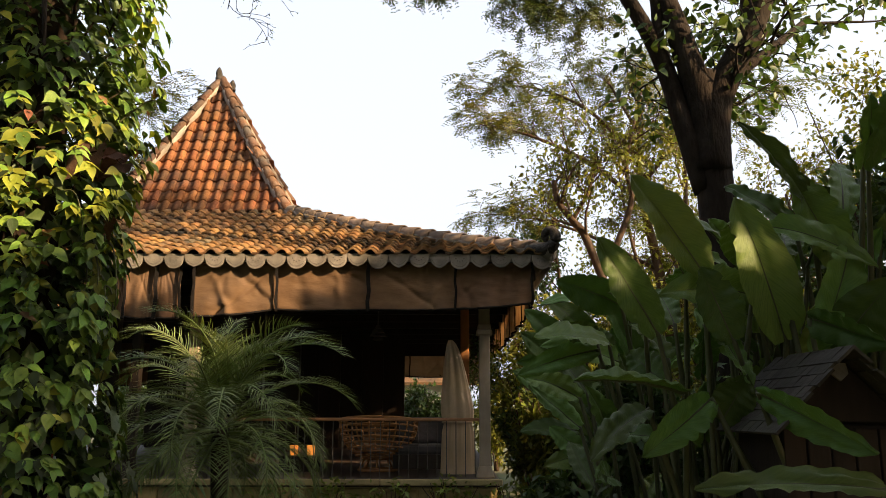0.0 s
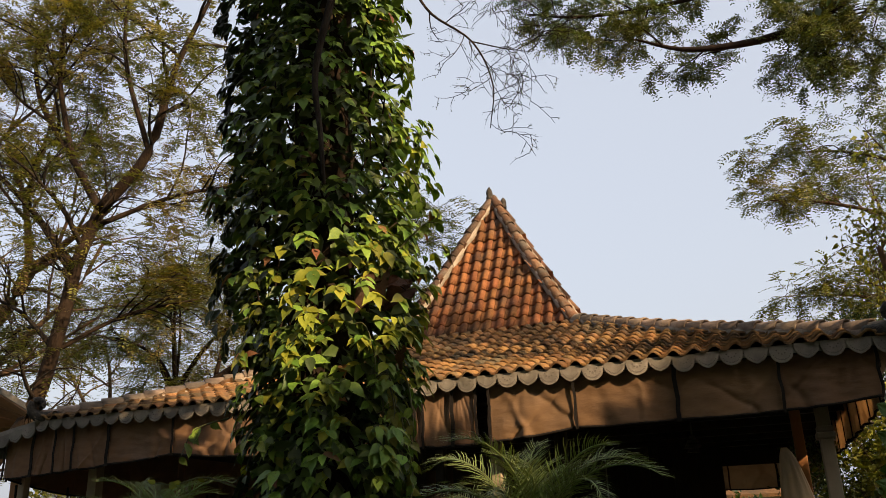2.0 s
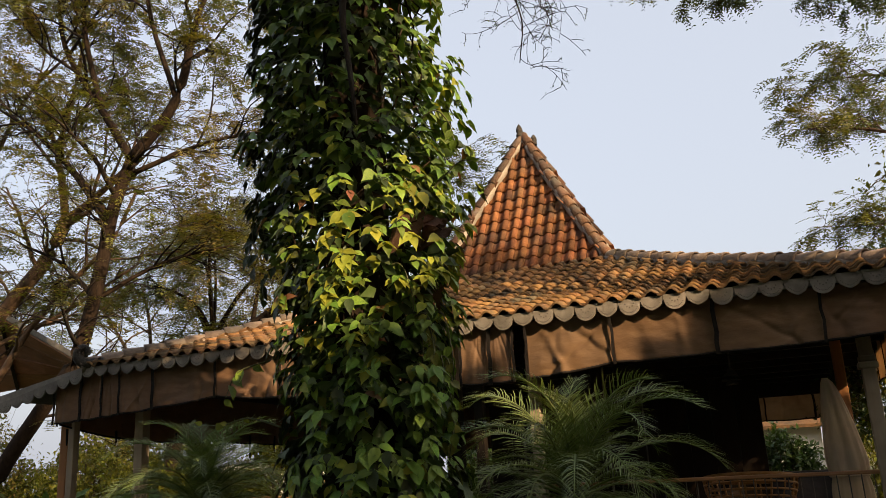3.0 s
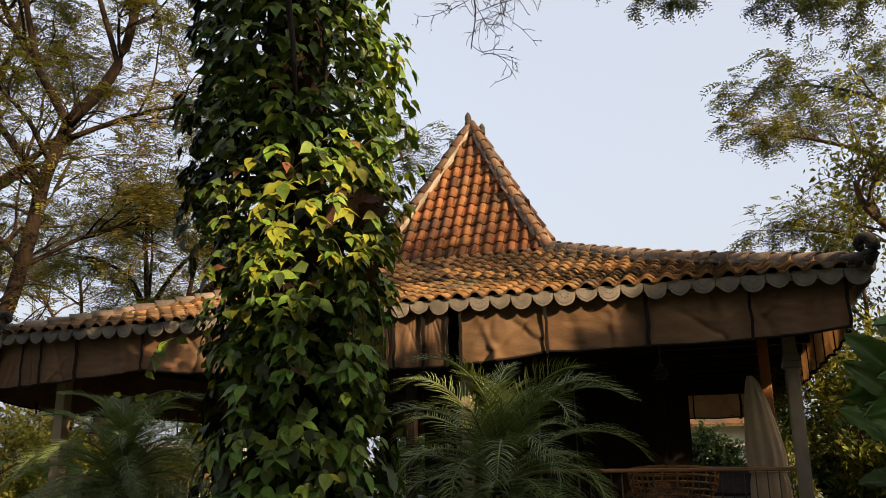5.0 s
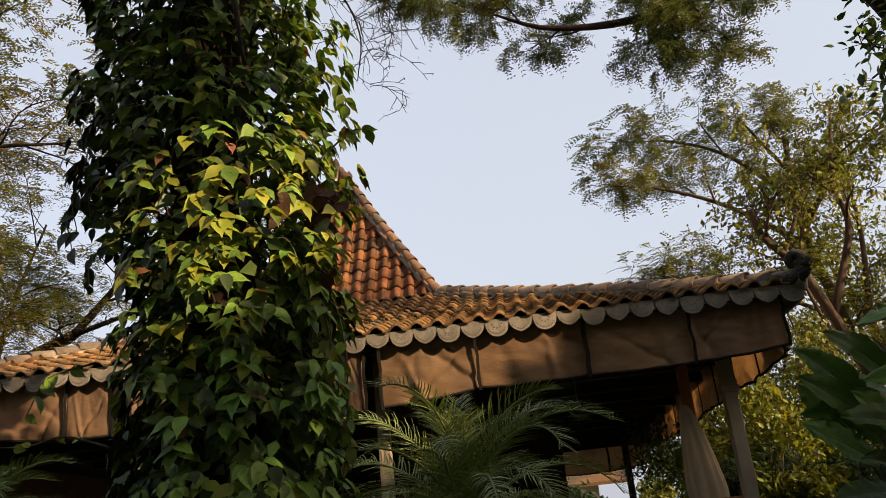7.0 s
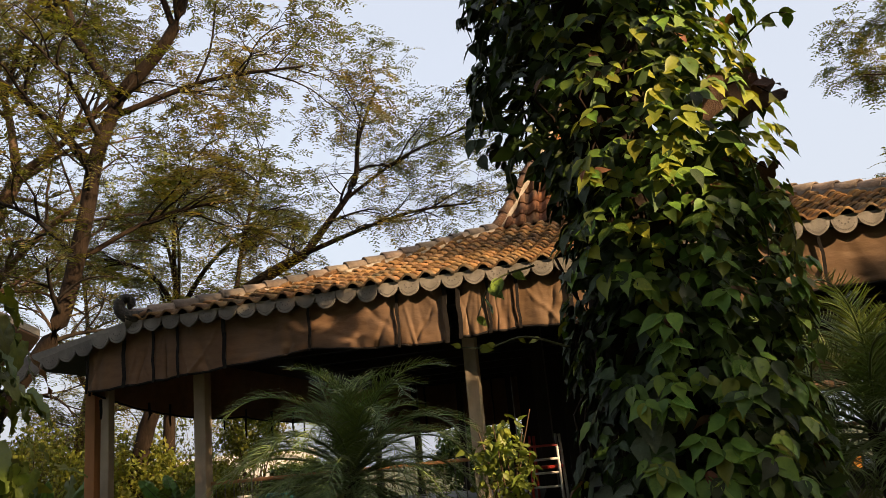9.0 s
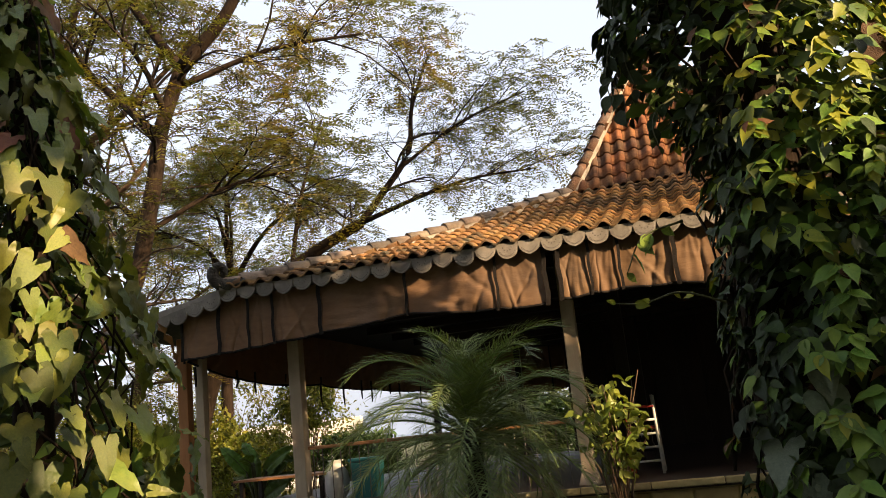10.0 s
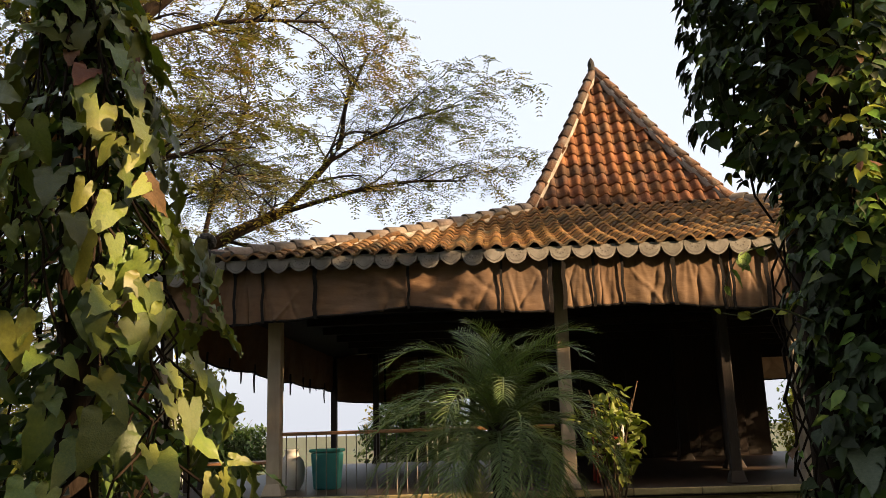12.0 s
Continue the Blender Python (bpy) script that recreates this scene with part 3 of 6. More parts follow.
# posts
def post(x, y, w=0.15, z1=3.70, mat=POST, base=True, cap=False):
    bm = bmesh.new()
    add_box(bm, x - w / 2, x + w / 2, y - w / 2, y + w / 2, FZ + (0.14 if base else 0), z1, 0.012)
    p = part("post", bm, mat, pavilion, "square weathered wooden post")
    if base:
        bm = bmesh.new()
        vs = add_box(bm, x - w * 0.8, x + w * 0.8, y - w * 0.8, y + w * 0.8, FZ, FZ + 0.15, 0.015)
        for v in bm.verts:
            if v.co.z > FZ + 0.1:
                v.co.x, v.co.y = x + (v.co.x - x) * 0.72, y + (v.co.y - y) * 0.72
        part("post_base", bm, mat, p, "flared post foot")
    if cap:
        bm = bmesh.new()
        add_box(bm, x - w * 0.72, x + w * 0.72, y - w * 0.72, y + w * 0.72, z1 - 0.93, z1 - 0.85, 0.02)
        add_box(bm, x - w * 0.60, x + w * 0.60, y - w * 0.60, y + w * 0.60, z1 - 0.85, z1 - 0.78, 0.015)
        part("capital", bm, mat, p)
    return p


for x, y, w in ((0.52, 11.36, 0.15), (-6.34, 11.33, 0.16), (-10.05, 11.33, 0.17), (-11.51, 11.33, 0.13), (-3.46, 11.36, 0.14)):
    post(x, y, w, cap=x > 0)
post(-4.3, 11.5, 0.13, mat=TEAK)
# inner posts in near-black teak, the room's darkness put into their colour
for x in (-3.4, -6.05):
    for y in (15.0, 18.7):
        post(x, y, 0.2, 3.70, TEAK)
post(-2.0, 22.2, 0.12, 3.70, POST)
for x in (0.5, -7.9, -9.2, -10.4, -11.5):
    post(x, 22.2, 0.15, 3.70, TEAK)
inner = post(0.28, 12.6, 0.13, 3.70, ORANGEW)

box("back_beam", -2.05, 1.2, 22.28, 22.40, 3.22, 3.69, TEAK, pavilion, 0.01)

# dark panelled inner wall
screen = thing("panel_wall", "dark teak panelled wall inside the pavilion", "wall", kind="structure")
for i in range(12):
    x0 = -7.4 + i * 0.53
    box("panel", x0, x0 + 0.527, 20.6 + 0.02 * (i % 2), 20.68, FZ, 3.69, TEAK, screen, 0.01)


# ---- canvas blinds ----
def cloth(name, x0, x1, ztop, zl, zr, mat, parent, seed, y=10.86, axis='x', amp=0.035, sag=0.035):
    """Gathered canvas panel, rolled at its foot."""
    nx, nz = 56, 24
    amp *= min(1.0, 0.25 + abs(x1 - x0) / 1.2)
    V, F = [], []
    for j in range(nz + 1):
        for i in range(nx + 1):
            u, w = i / nx, j / nz
            zb = zl + (zr - zl) * u - sag * math.sin(math.pi * u) * 0.6
            z = ztop + (zb - ztop) * w
            ang = math.atan2(w + 0.15, u - 0.5 + 0.3 * math.sin(seed))
            pull = noise.noise((u * 3.0 + seed * 3.7, w * 1.2 + u * 1.5, seed)) + 0.45 * noise.noise((ang * 6.0, w * 0.8, seed + 9)) + 0.25 * noise.noise((u * 2 - w * 5, w * 9 + u * 4, seed + 4))
            fold = 0.0
            for q in range(3):
                fu, fs = 0.5 + 0.5 * math.sin(seed * 3.1 + q * 2.4), math.sin(seed * 5.3 + q * 1.9)
                e = (u - fu) * 1.6 + (w - 0.1) * fs * 1.3 + 0.12 * noise.noise((u * 4, w * 3, seed + q))
                fold += math.exp(-(e / 0.07) ** 2) * (0.5 + 0.5 * w) * (-1) ** q
            pull += 0.7 * fold
            off = (amp * (0.35 + w) * pull - 0.03 * w * w) * math.sin(math.pi * min(max(u, 0.0), 1.0)) ** 0.5
            a = x0 + (x1 - x0) * u
            V.append((a, y + off, z) if axis == 'x' else (y + off, a, z))
    for j in range(nz):
        for i in range(nx):
            F.append((j * (nx + 1) + i, (j + 1) * (nx + 1) + i, (j + 1) * (nx + 1) + i + 1, j * (nx + 1) + i + 1))
    c = obj(name, V, F, mat, parent, "", True)
    sol = c.modifiers.new("thick", 'SOLIDIFY')
    sol.thickness = 0.006
    foot = [Vector(V[nz * (nx + 1) + i]) for i in range(nx + 1)]
    Vh, Fh = tube_data(foot, 0.016, 6)
    obj("hem", Vh, Fh, STRAP, c, "", True)
    return c


def blind(xs, zs, label, seed, y=10.86, axis='x', ztop=3.70, amp=0.045, strap_w=0.034):
    b = thing("canvas_blind", label, "blind", "canvas blinds under the eaves")
    for i in range(len(xs) - 1):
        cloth("canvas", xs[i], xs[i + 1], ztop, zs[i], zs[i + 1], CANVAS if (axis == 'x' and (y < 20 or xs[0] < -5)) or y < 0 else CANVAS_BACKLIT, b, seed + i * 1.7, y, axis, amp)
    for i, (x, z) in enumerate(zip(xs, zs)):
        w = strap_w * (1 + 0.5 * ((i * 7 + int(seed)) % 3 == 0))
        sgn = -1 if axis == 'x' else 1
        pts = [(x + 0.01 * math.sin(k * 2.1 + i), y - 0.05, ztop + (z - 0.03 - ztop) * k / 5) for k in range(6)]
        V = [(p[0] + s * w / 2, p[1] + o, p[2]) for p in pts for s, o in ((-1, 0), (1, 0), (1, 0.012), (-1, 0.012))]
        if axis != 'x':
            V = [(v[1], v[0], v[2]) for v in V]
        F = [(4 * k + q, 4 * k + (q + 1) % 4, 4 * k + 4 + (q + 1) % 4, 4 * k + 4 + q) for k in range(5) for q in range(4)] + [(0, 1, 2, 3), (20, 21, 22, 23)]
        obj("strap", V, F, STRAP, b, "dark webbing strap")
    return b


blind([1.14, 0.12, -1.04, -2.26, -3.37], [3.16, 3.08, 3.07, 3.07, 2.97], "brown canvas blind rolled part way up under the eave", 1)
blind([-3.55, -3.87, -4.28, -4.40, -4.98, -5.60, -5.95, -6.31], [2.97, 2.96, 2.97, 2.98, 3.05, 3.08, 3.07, 3.05], "brown canvas blind with narrow gathered panels", 5)
blind([-6.48, -7.08, -8.24, -9.42, -10.09, -10.45, -10.89, -11.45], [3.02, 3.04, 3.14, 3.06, 3.02, 3.0, 2.98, 2.96], "long brown canvas blind with sagging sunlit folds", 12)
blind([10.95, 12.1, 13.3, 14.5, 15.7, 17.0, 18.3, 19.6, 20.8, 22.1], [3.12, 3.05, 3.07, 3.05, 3.07, 3.04, 3.06, 3.05, 3.05, 3.06], "canvas blind along the pavilion side glowing in low sun", 21, 1.15, 'y', amp=0.05)
west_blind = blind([11.0, 12.4, 13.8, 15.2, 16.6, 18.0, 19.5, 21.0, 22.3], [2.95, 2.75, 2.70, 2.75, 2.70, 2.72, 2.70, 2.74, 2.72], "dark canvas blind along the shaded side", 31, -11.5, 'y')
for i in range(13):
    y0, z0, L = 11.3 + i * 0.82 + random.uniform(-0.2, 0.2), 2.78, random.uniform(0.10, 0.42)
    V, F = tube_data([(-11.5, y0, z0 + 0.1), (-11.5 + random.uniform(-0.02, 0.02), y0, z0 - L * 0.5), (-11.5, y0 + random.uniform(-0.03, 0.03), z0 - L)], [0.022, 0.018, 0.012], 4)
    obj("loose_strap", V, F, STRAP, west_blind)
blind([1.1, 0.1, -1.0, -1.9], [2.80, 2.68, 2.68, 2.7], "orange-lit canvas blind at the back opening", 41, 22.5, 'x', 3.68)
blind([-7.5, -8.4, -9.3, -10.2, -11.6], [2.62, 2.42, 2.5, 2.4, 2.5], "dark ragged canvas blind at the back", 45, 22.5, 'x', 3.68, 0.06)


# ---- trees ----
SUNWARD = np.array((math.sin(_a) * math.cos(_e), math.cos(_a) * math.cos(_e), math.sin(_e)))
# chosen sun-patch spots; leaves on each one's line to the sun are dropped
GAPS = ((-9.5, 6.4, 4.2, 0.6), (-5.3, 10.86, 3.14, 0.40), (-6.6, 10.86, 3.12, 0.36), (-8.2, 10.86, 3.25, 0.4), (1.1, 10.1, 2.7, 0.22), (-4.0, 6.85, 3.8, 0.85), (-3.2, 7.1, 4.8, 0.4), (-3.1, 10.86, 3.08, 0.45), (-2.6, 10.86, 3.15, 0.50), (-2.05, 10.86, 3.30, 0.42), (-8.7, 10.86, 3.08, 0.42), (-7.6, 10.86, 3.15, 0.45), (-9.1, 6.7, 1.7, 0.62), (-9.6, 6.6, 3.3, 0.6), (-9.9, 6.2, 2.5, 0.4), (1.15, 12.6, 3.3, 0.8), (-5.95, 10.4, 1.8, 0.7), (-3.7, 7.0, 1.5, 0.25), (-3.3, 7.0, 2.3, 0.22), (-0.7, 11.0, 0.7, 0.5), (0.3, 11.0, 0.7, 0.5), (1.5, 13.7, 1.8, 0.7), (-11.95, 11.6, 2.3, 0.5), (1.25, 4.9, 2.9, 0.16), (1.0, 4.9, 2.5, 0.14), (2.2, 5.2, 2.8, 0.35), (1.2, 4.2, 1.55, 0.2), (-2.2, 8.6, 2.5, 0.3), (-7.0, 8.8, 2.3, 0.4), (-10.0, 11.2, 1.9, 0.3), (-4.0, 10.86, 3.4, 0.4))


def sun_gaps(p):
    """True where a leaf stands clear of the shafts cut to place sun patches."""
    ok = np.ones(len(p), bool)
    for gx, gy, gz, gr in GAPS:
        q = p - np.array((gx, gy, gz))
        along = q @ SUNWARD
        ok &= (np.linalg.norm(q - along[:, None] * SUNWARD, axis=1) > gr + 0.15) | (along < 1.5)
    return ok


def grow(limbs, seed, levels, length, per, droop=0.05, flat=0.6, start=0.35, shrink=0.62):
    """Branches from main limbs: returns all polylines with radii, and the twig ends with their directions."""
    rs = np.random.default_rng(seed)
    allb, tips = [], []
    current = []
    for pts, r0, r1 in limbs:
        path = smooth_path(pts, 5)
        rad = np.linspace(r0, r1, len(path))
        allb.append((path, rad))
        current.append((path, rad))
    ln = length
    for lv in range(levels):
        nxt = []
        for path, rad in current:
            n = len(path)
            s0 = start if lv == 0 else 0.2
            for q in range(per[lv]):
                k = s0 + (1 - s0) * (q + rs.uniform(0.2, 0.9)) / per[lv]
                i = min(int(k * (n - 1)), n - 2)
                p = path[i].lerp(path[i + 1], k * (n - 1) - i)
                d = (path[i + 1] - path[i]).normalized()
                side = Vector(rs.normal(size=3))
                side = (side - d * side.dot(d)).normalized()
                side.z *= flat
                nd = (d * rs.uniform(0.35, 0.9) + side * rs.uniform(0.6, 1.0)).normalized()
                L = ln * rs.uniform(0.6, 1.25)
                m = 6
                pp = [p]
                w = Vector(rs.normal(size=3)) * 0.16
                dd = nd.copy()
                for j in range(m):
                    dd = (dd + w * 0.5 + Vector(rs.normal(size=3)) * 0.13 + Vector((0, 0, 0.05 - droop * j / m * 2))).normalized()
                    pp.append(pp[-1] + dd * L / m)
                rr = max(0.007, min(rad[i] * 0.6, 0.026 * L + 0.005))
                rd = np.linspace(rr, max(0.004, rr * 0.35), m + 1)
                allb.append((pp, rd))
                nxt.append((pp, rd))
        current = nxt
        ln *= shrink
    for path, rad in current:
        for i in range(1, len(path)):
            tips.append((path[i], (path[i] - path[i - 1]).normalized()))
    return allb, tips


def feather_sprays(tips, seed, n_per=1, length=0.34, pairs=7, leaf=0.075, droop=0.25, level=1.0):
    """Leaflets of pinnate sprays at the twigs."""
    rs = np.random.default_rng(seed)
    P = np.array([tuple(t[0]) for t in tips for _ in range(n_per)])
    D = np.array([tuple(t[1]) for t in tips for _ in range(n_per)])
    n = len(P)
    D = D * (1, 1, level) + rs.normal(scale=0.75, size=(n, 3)) * (1, 1, 0.6 * level)
    D[:, 2] -= droop
    D /= np.linalg.norm(D, axis=1, keepdims=True)
    side = np.cross(D, rs.normal(scale=0.25 * level, size=(n, 3)) + (0, 0, 1))
    side /= np.linalg.norm(side, axis=1, keepdims=True)
    up = np.cross(side, D)
    Ls = length * rs.uniform(0.6, 1.3, n)
    pos, dr, ups, sz = [], [], [], []
    for j in range(pairs):
        k = (j + 0.7) / pairs
        base = P + D * (Ls * k)[:, None] - np.array((0, 0, 1)) * (Ls * 0.25 * k * k)[:, None]
        for s in (-1, 1):
            pos.append(base)
            dr.append(side * s + D * 0.55 + rs.normal(scale=0.22, size=(n, 3)) * (1, 1, level))
            ups.append(up + rs.normal(scale=0.35 * level, size=(n, 3)))
            sz.append(leaf * (1.15 - 0.5 * abs(k - 0.45)) * rs.uniform(0.75, 1.25, n))
    return np.concatenate(pos), np.concatenate(dr), np.concatenate(ups), np.concatenate(sz)


def broad_leaves(tips, seed, n_per=4, leaf=0.12, spread=0.22):
    rs = np.random.default_rng(seed)
    P = np.array([tuple(t[0]) for t in tips for _ in range(n_per)])
    D = np.array([tuple(t[1]) for t in tips for _ in range(n_per)])
    n = len(P)
    P = P + rs.normal(scale=spread, size=(n, 3))
    d = D * 0.4 + rs.normal(scale=0.7, size=(n, 3)) + (0, 0, -0.55)
    return P, d, rs.normal(scale=0.6, size=(n, 3)) + (0, 0, 0.6), leaf * rs.uniform(0.6, 1.35, n)


def tree(label, limbs, bark, seed, levels, reach, per, leaf_mat, kind="feather", category="tree", name="tree", droop=0.05, flat=0.6, start=0.35, trunk_sides=9, at=(0, 0, 0), template=T_FOLD, **kw):
    t = thing(name, label, category, at=at)
    br, tips = grow(limbs, seed, levels, reach, per, droop, flat, start)
    main, fine = Pile(), Pile()
    for i, (path, rad) in enumerate(br):
        if i < len(limbs):
            main.tube(path, rad, trunk_sides)
        else:
            fine.tube(path, rad, 5 if rad[0] > 0.02 else 3)
    main.make("trunk", bark, t)
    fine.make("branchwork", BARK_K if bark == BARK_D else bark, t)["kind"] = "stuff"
    if leaf_mat:
        if kind == "feather":
            leaf_mesh("crown", *feather_sprays(tips, seed + 1, droop=droop * 3, **kw), T_SLIM, leaf_mat, t)
        else:
            data = broad_leaves(tips, seed + 1, **kw)
            ok = sun_gaps(data[0])
            leaf_mesh("crown", *(d[ok] for d in data), template, leaf_mat, t)
    return t


# umbrella-shaped trees beyond the pavilion's west side
tree("tall spreading feathery-leaved tree with forked warm brown trunk",
     [([(-19.0, 14.8, 0), (-17.5, 14.8, 2.5), (-16.4, 14.8, 3.8), (-15.3, 14.8, 5.1), (-14.73, 14.8, 7.16), (-14.5, 14.8, 8.4), (-14.0, 14.8, 9.6)], 0.20, 0.14),
      ([(-14.0, 14.8, 9.6), (-12.64, 14.7, 10.8), (-11.9, 14.5, 12.7), (-10.8, 14.3, 14.4)], 0.15, 0.04),
      ([(-14.0, 14.8, 9.6), (-14.96, 14.7, 11.1), (-16.1, 14.5, 13.0), (-16.3, 14.3, 15.0)], 0.11, 0.04),
      ([(-14.55, 14.8, 8.2), (-15.9, 15.0, 9.6), (-17.7, 15.2, 11.2), (-19.4, 15.2, 12.4)], 0.10, 0.03),
      ([(-14.2, 14.8, 9.2), (-12.4, 15.6, 10.0), (-10.6, 16.4, 10.3)], 0.07, 0.025),
      ([(-14.9, 14.8, 6.3), (-13.6, 15.6, 7.2), (-12.0, 16.4, 7.6)], 0.06, 0.02),
      ([(-14.96, 14.7, 11.1), (-15.2, 14.2, 13.5), (-14.6, 13.8, 16.5)], 0.08, 0.03), ([(-12.64, 14.7, 10.8), (-13.2, 14.2, 13.5), (-12.6, 13.6, 16.8)], 0.07, 0.03)],
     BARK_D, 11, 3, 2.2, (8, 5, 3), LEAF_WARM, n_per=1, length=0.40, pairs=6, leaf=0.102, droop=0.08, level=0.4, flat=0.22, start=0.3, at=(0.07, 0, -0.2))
tree("leaning feathery-leaved tree with sunlit orange-brown limbs",
     [([(-22.6, 17, 0), (-21.9, 17, 4.5), (-20.8, 17, 6.7), (-19.1, 17, 8.3), (-18.4, 17, 9.4)], 0.26, 0.17),
      ([(-18.4, 17, 9.4), (-17.0, 17, 10.1), (-15.2, 17.2, 11.6)], 0.12, 0.04),
      ([(-18.4, 17, 9.4), (-18.7, 16.8, 11.4), (-19.6, 16.6, 13.6)], 0.12, 0.04),
      ([(-21.2, 17, 6.0), (-19.0, 17.6, 6.9), (-16.8, 18.2, 8.2)], 0.09, 0.03),
      ([(-21.95, 17, 3.6), (-20.6, 17, 5.0), (-19.5, 17, 6.4), (-17.7, 17, 7.8), (-16.7, 17, 8.5), (-15.9, 17, 9.8)], 0.12, 0.04),
      ([(-18.7, 16.8, 11.4), (-17.6, 16.4, 14.0), (-17.2, 16.0, 17.0)], 0.08, 0.03), ([(-20.8, 17, 6.7), (-21.4, 16.6, 10.0), (-19.8, 16.4, 13.0), (-17.6, 16.2, 14.2)], 0.11, 0.03)],
     BARK_W, 12, 3, 2.4, (8, 4, 3), LEAF_WARM, n_per=1, length=0.40, pairs=6, leaf=0.102, droop=0.08, level=0.4, flat=0.22, start=0.3, at=(0.07, 0, -0.2))
tree("wide feathery-leaved tree with a dark leaning trunk behind the roof",
     [([(-17.8, 20.4, 0), (-17.2, 20.4, 3.5), (-15.7, 20.4, 5.8), (-13.97, 20.4, 6.83), (-12.56, 20.4, 7.41)], 0.24, 0.13),
      ([(-12.56, 20.4, 7.41), (-11.93, 20.4, 8.07), (-11.12, 20.4, 9.03), (-10.9, 20.4, 10.24), (-10.3, 20.4, 11.6)], 0.11, 0.03),
      ([(-12.56, 20.4, 7.41), (-11.0, 20.4, 7.8), (-9.55, 20.4, 8.04), (-7.9, 20.4, 8.0)], 0.07, 0.02),
      ([(-11.5, 20.4, 8.6), (-9.8, 20.6, 9.6), (-8.0, 20.8, 10.2)], 0.05, 0.02),
      ([(-14.6, 20.4, 6.5), (-14.2, 20.4, 8.4), (-13.4, 20.3, 10.4)], 0.07, 0.025)],
     BARK_D, 13, 3, 1.7, (8, 5, 3), LEAF_WARM, n_per=1, length=0.40, pairs=5, leaf=0.095, droop=0.08, level=0.4, flat=0.22, start=0.2, at=(0.1, 0, -0.3))
for i, (x, y, h, sd) in enumerate(((-24, 27, 9.5, 41), (-30, 20, 10.5, 43))):
    tree("distant feathery-leaved tree with layered yellow-green crown",
         [([(x - 1, y, 0), (x - 0.4, y, h * 0.35), (x, y, h * 0.55)], 0.22, 0.15), ([(x, y, h * 0.55), (x + 2, y, h * 0.75), (x + 4, y, h * 0.85)], 0.11, 0.03),
          ([(x, y, h * 0.55), (x - 1.6, y, h * 0.8), (x - 3, y, h)], 0.11, 0.03), ([(x, y, h * 0.5), (x + 0.6, y - 1, h * 0.85), (x + 1, y - 2, h)], 0.10, 0.03)],
         BARK_W, sd, 3, 2.4, (8, 4, 3), LEAF_WARM, n_per=2, length=0.5, pairs=4, leaf=0.14, droop=0.08, level=0.4, flat=0.2, start=0.3)

tree("umbrella-crowned feathery tree with flat yellow-green tiers",
     [([(-17.9, 22.5, 0), (-17.8, 22.5, 4.0), (-17.5, 22.5, 6.5)], 0.20, 0.13),
      ([(-17.5, 22.5, 6.5), (-16.6, 22.5, 7.7), (-15.5, 22.3, 8.4), (-14.6, 22.2, 8.7)], 0.09, 0.02),
      ([(-17.5, 22.5, 6.5), (-18.3, 22.5, 7.7), (-19.5, 22.5, 8.4), (-20.6, 22.6, 8.7)], 0.09, 0.02),
      ([(-17.5, 22.5, 6.5), (-17.3, 22.0, 8.1), (-16.9, 21.5, 9.3), (-16.2, 21.2, 9.8)], 0.08, 0.02),
      ([(-17.5, 22.5, 6.5), (-17.9, 22.8, 8.2), (-18.5, 23.2, 9.3), (-19.2, 23.4, 9.7)], 0.08, 0.02),
      ([(-17.5, 22.5, 6.5), (-17.4, 22.4, 8.6), (-17.5, 22.2, 10.1)], 0.06, 0.02)],
     BARK_D, 44, 3, 1.3, (8, 5, 3), LEAF_EAST, n_per=1, length=0.42, pairs=5, leaf=0.105, droop=0.05, level=0.3, flat=0.14, start=0.45)

# east side: slender tree behind the eave corner, and the large dark forked tree
tree("slender yellow-green feathery tree beside the eave corner",
     [([(5.4, 18.9, 0), (5.2, 18.9, 3.0), (4.9, 18.9, 5.2), (4.6, 18.9, 7.0), (4.7, 18.9, 9.2)], 0.18, 0.05),
      ([(4.65, 18.9, 6.6), (3.2, 18.9, 7.7), (1.9, 18.9, 8.3), (0.8, 18.9, 8.55)], 0.07, 0.012),
      ([(4.65, 18.9, 7.6), (3.5, 19.0, 8.9), (2.4, 19.1, 9.5), (1.4, 19.2, 9.7)], 0.06, 0.012),
      ([(4.9, 18.9, 5.0), (3.3, 18.8, 5.8), (2.0, 18.8, 6.2), (1.0, 18.8, 6.3)], 0.05, 0.012),
      ([(4.6, 18.9, 7.0), (5.8, 18.7, 8.4), (7.4, 18.5, 9.2)], 0.07, 0.02),
      ([(4.7, 18.9, 8.2), (4.2, 19.0, 9.2), (3.9, 19.1, 9.9)], 0.05, 0.02)],
     BARK_W, 14, 3, 0.95, (8, 4, 3), LEAF_EAST, n_per=1, length=0.36, pairs=6, leaf=0.085, droop=0.1, level=0.5, flat=0.2, start=0.35)
tree("pale branched small tree with yellow-green leaves",
     [([(3.2, 13, 0), (2.9, 13, 2.6), (2.3, 13, 4.5), (2.04, 13, 4.93), (1.81, 13, 5.25), (1.75, 13, 5.6)], 0.085, 0.04),
      ([(2.5, 13, 4.0), (3.0, 13, 5.2), (2.95, 13, 5.9), (3.3, 13.2, 7.2)], 0.06, 0.02),
      ([(2.04, 13, 4.93), (2.35, 13, 5.5), (2.5, 13.1, 6.2)], 0.04, 0.015)],
     BARK_W, 15, 3, 0.85, (6, 4, 3), LEAF_HEDGE, "broad", n_per=2, leaf=0.10, spread=0.10, at=(0, 0, -0.14))
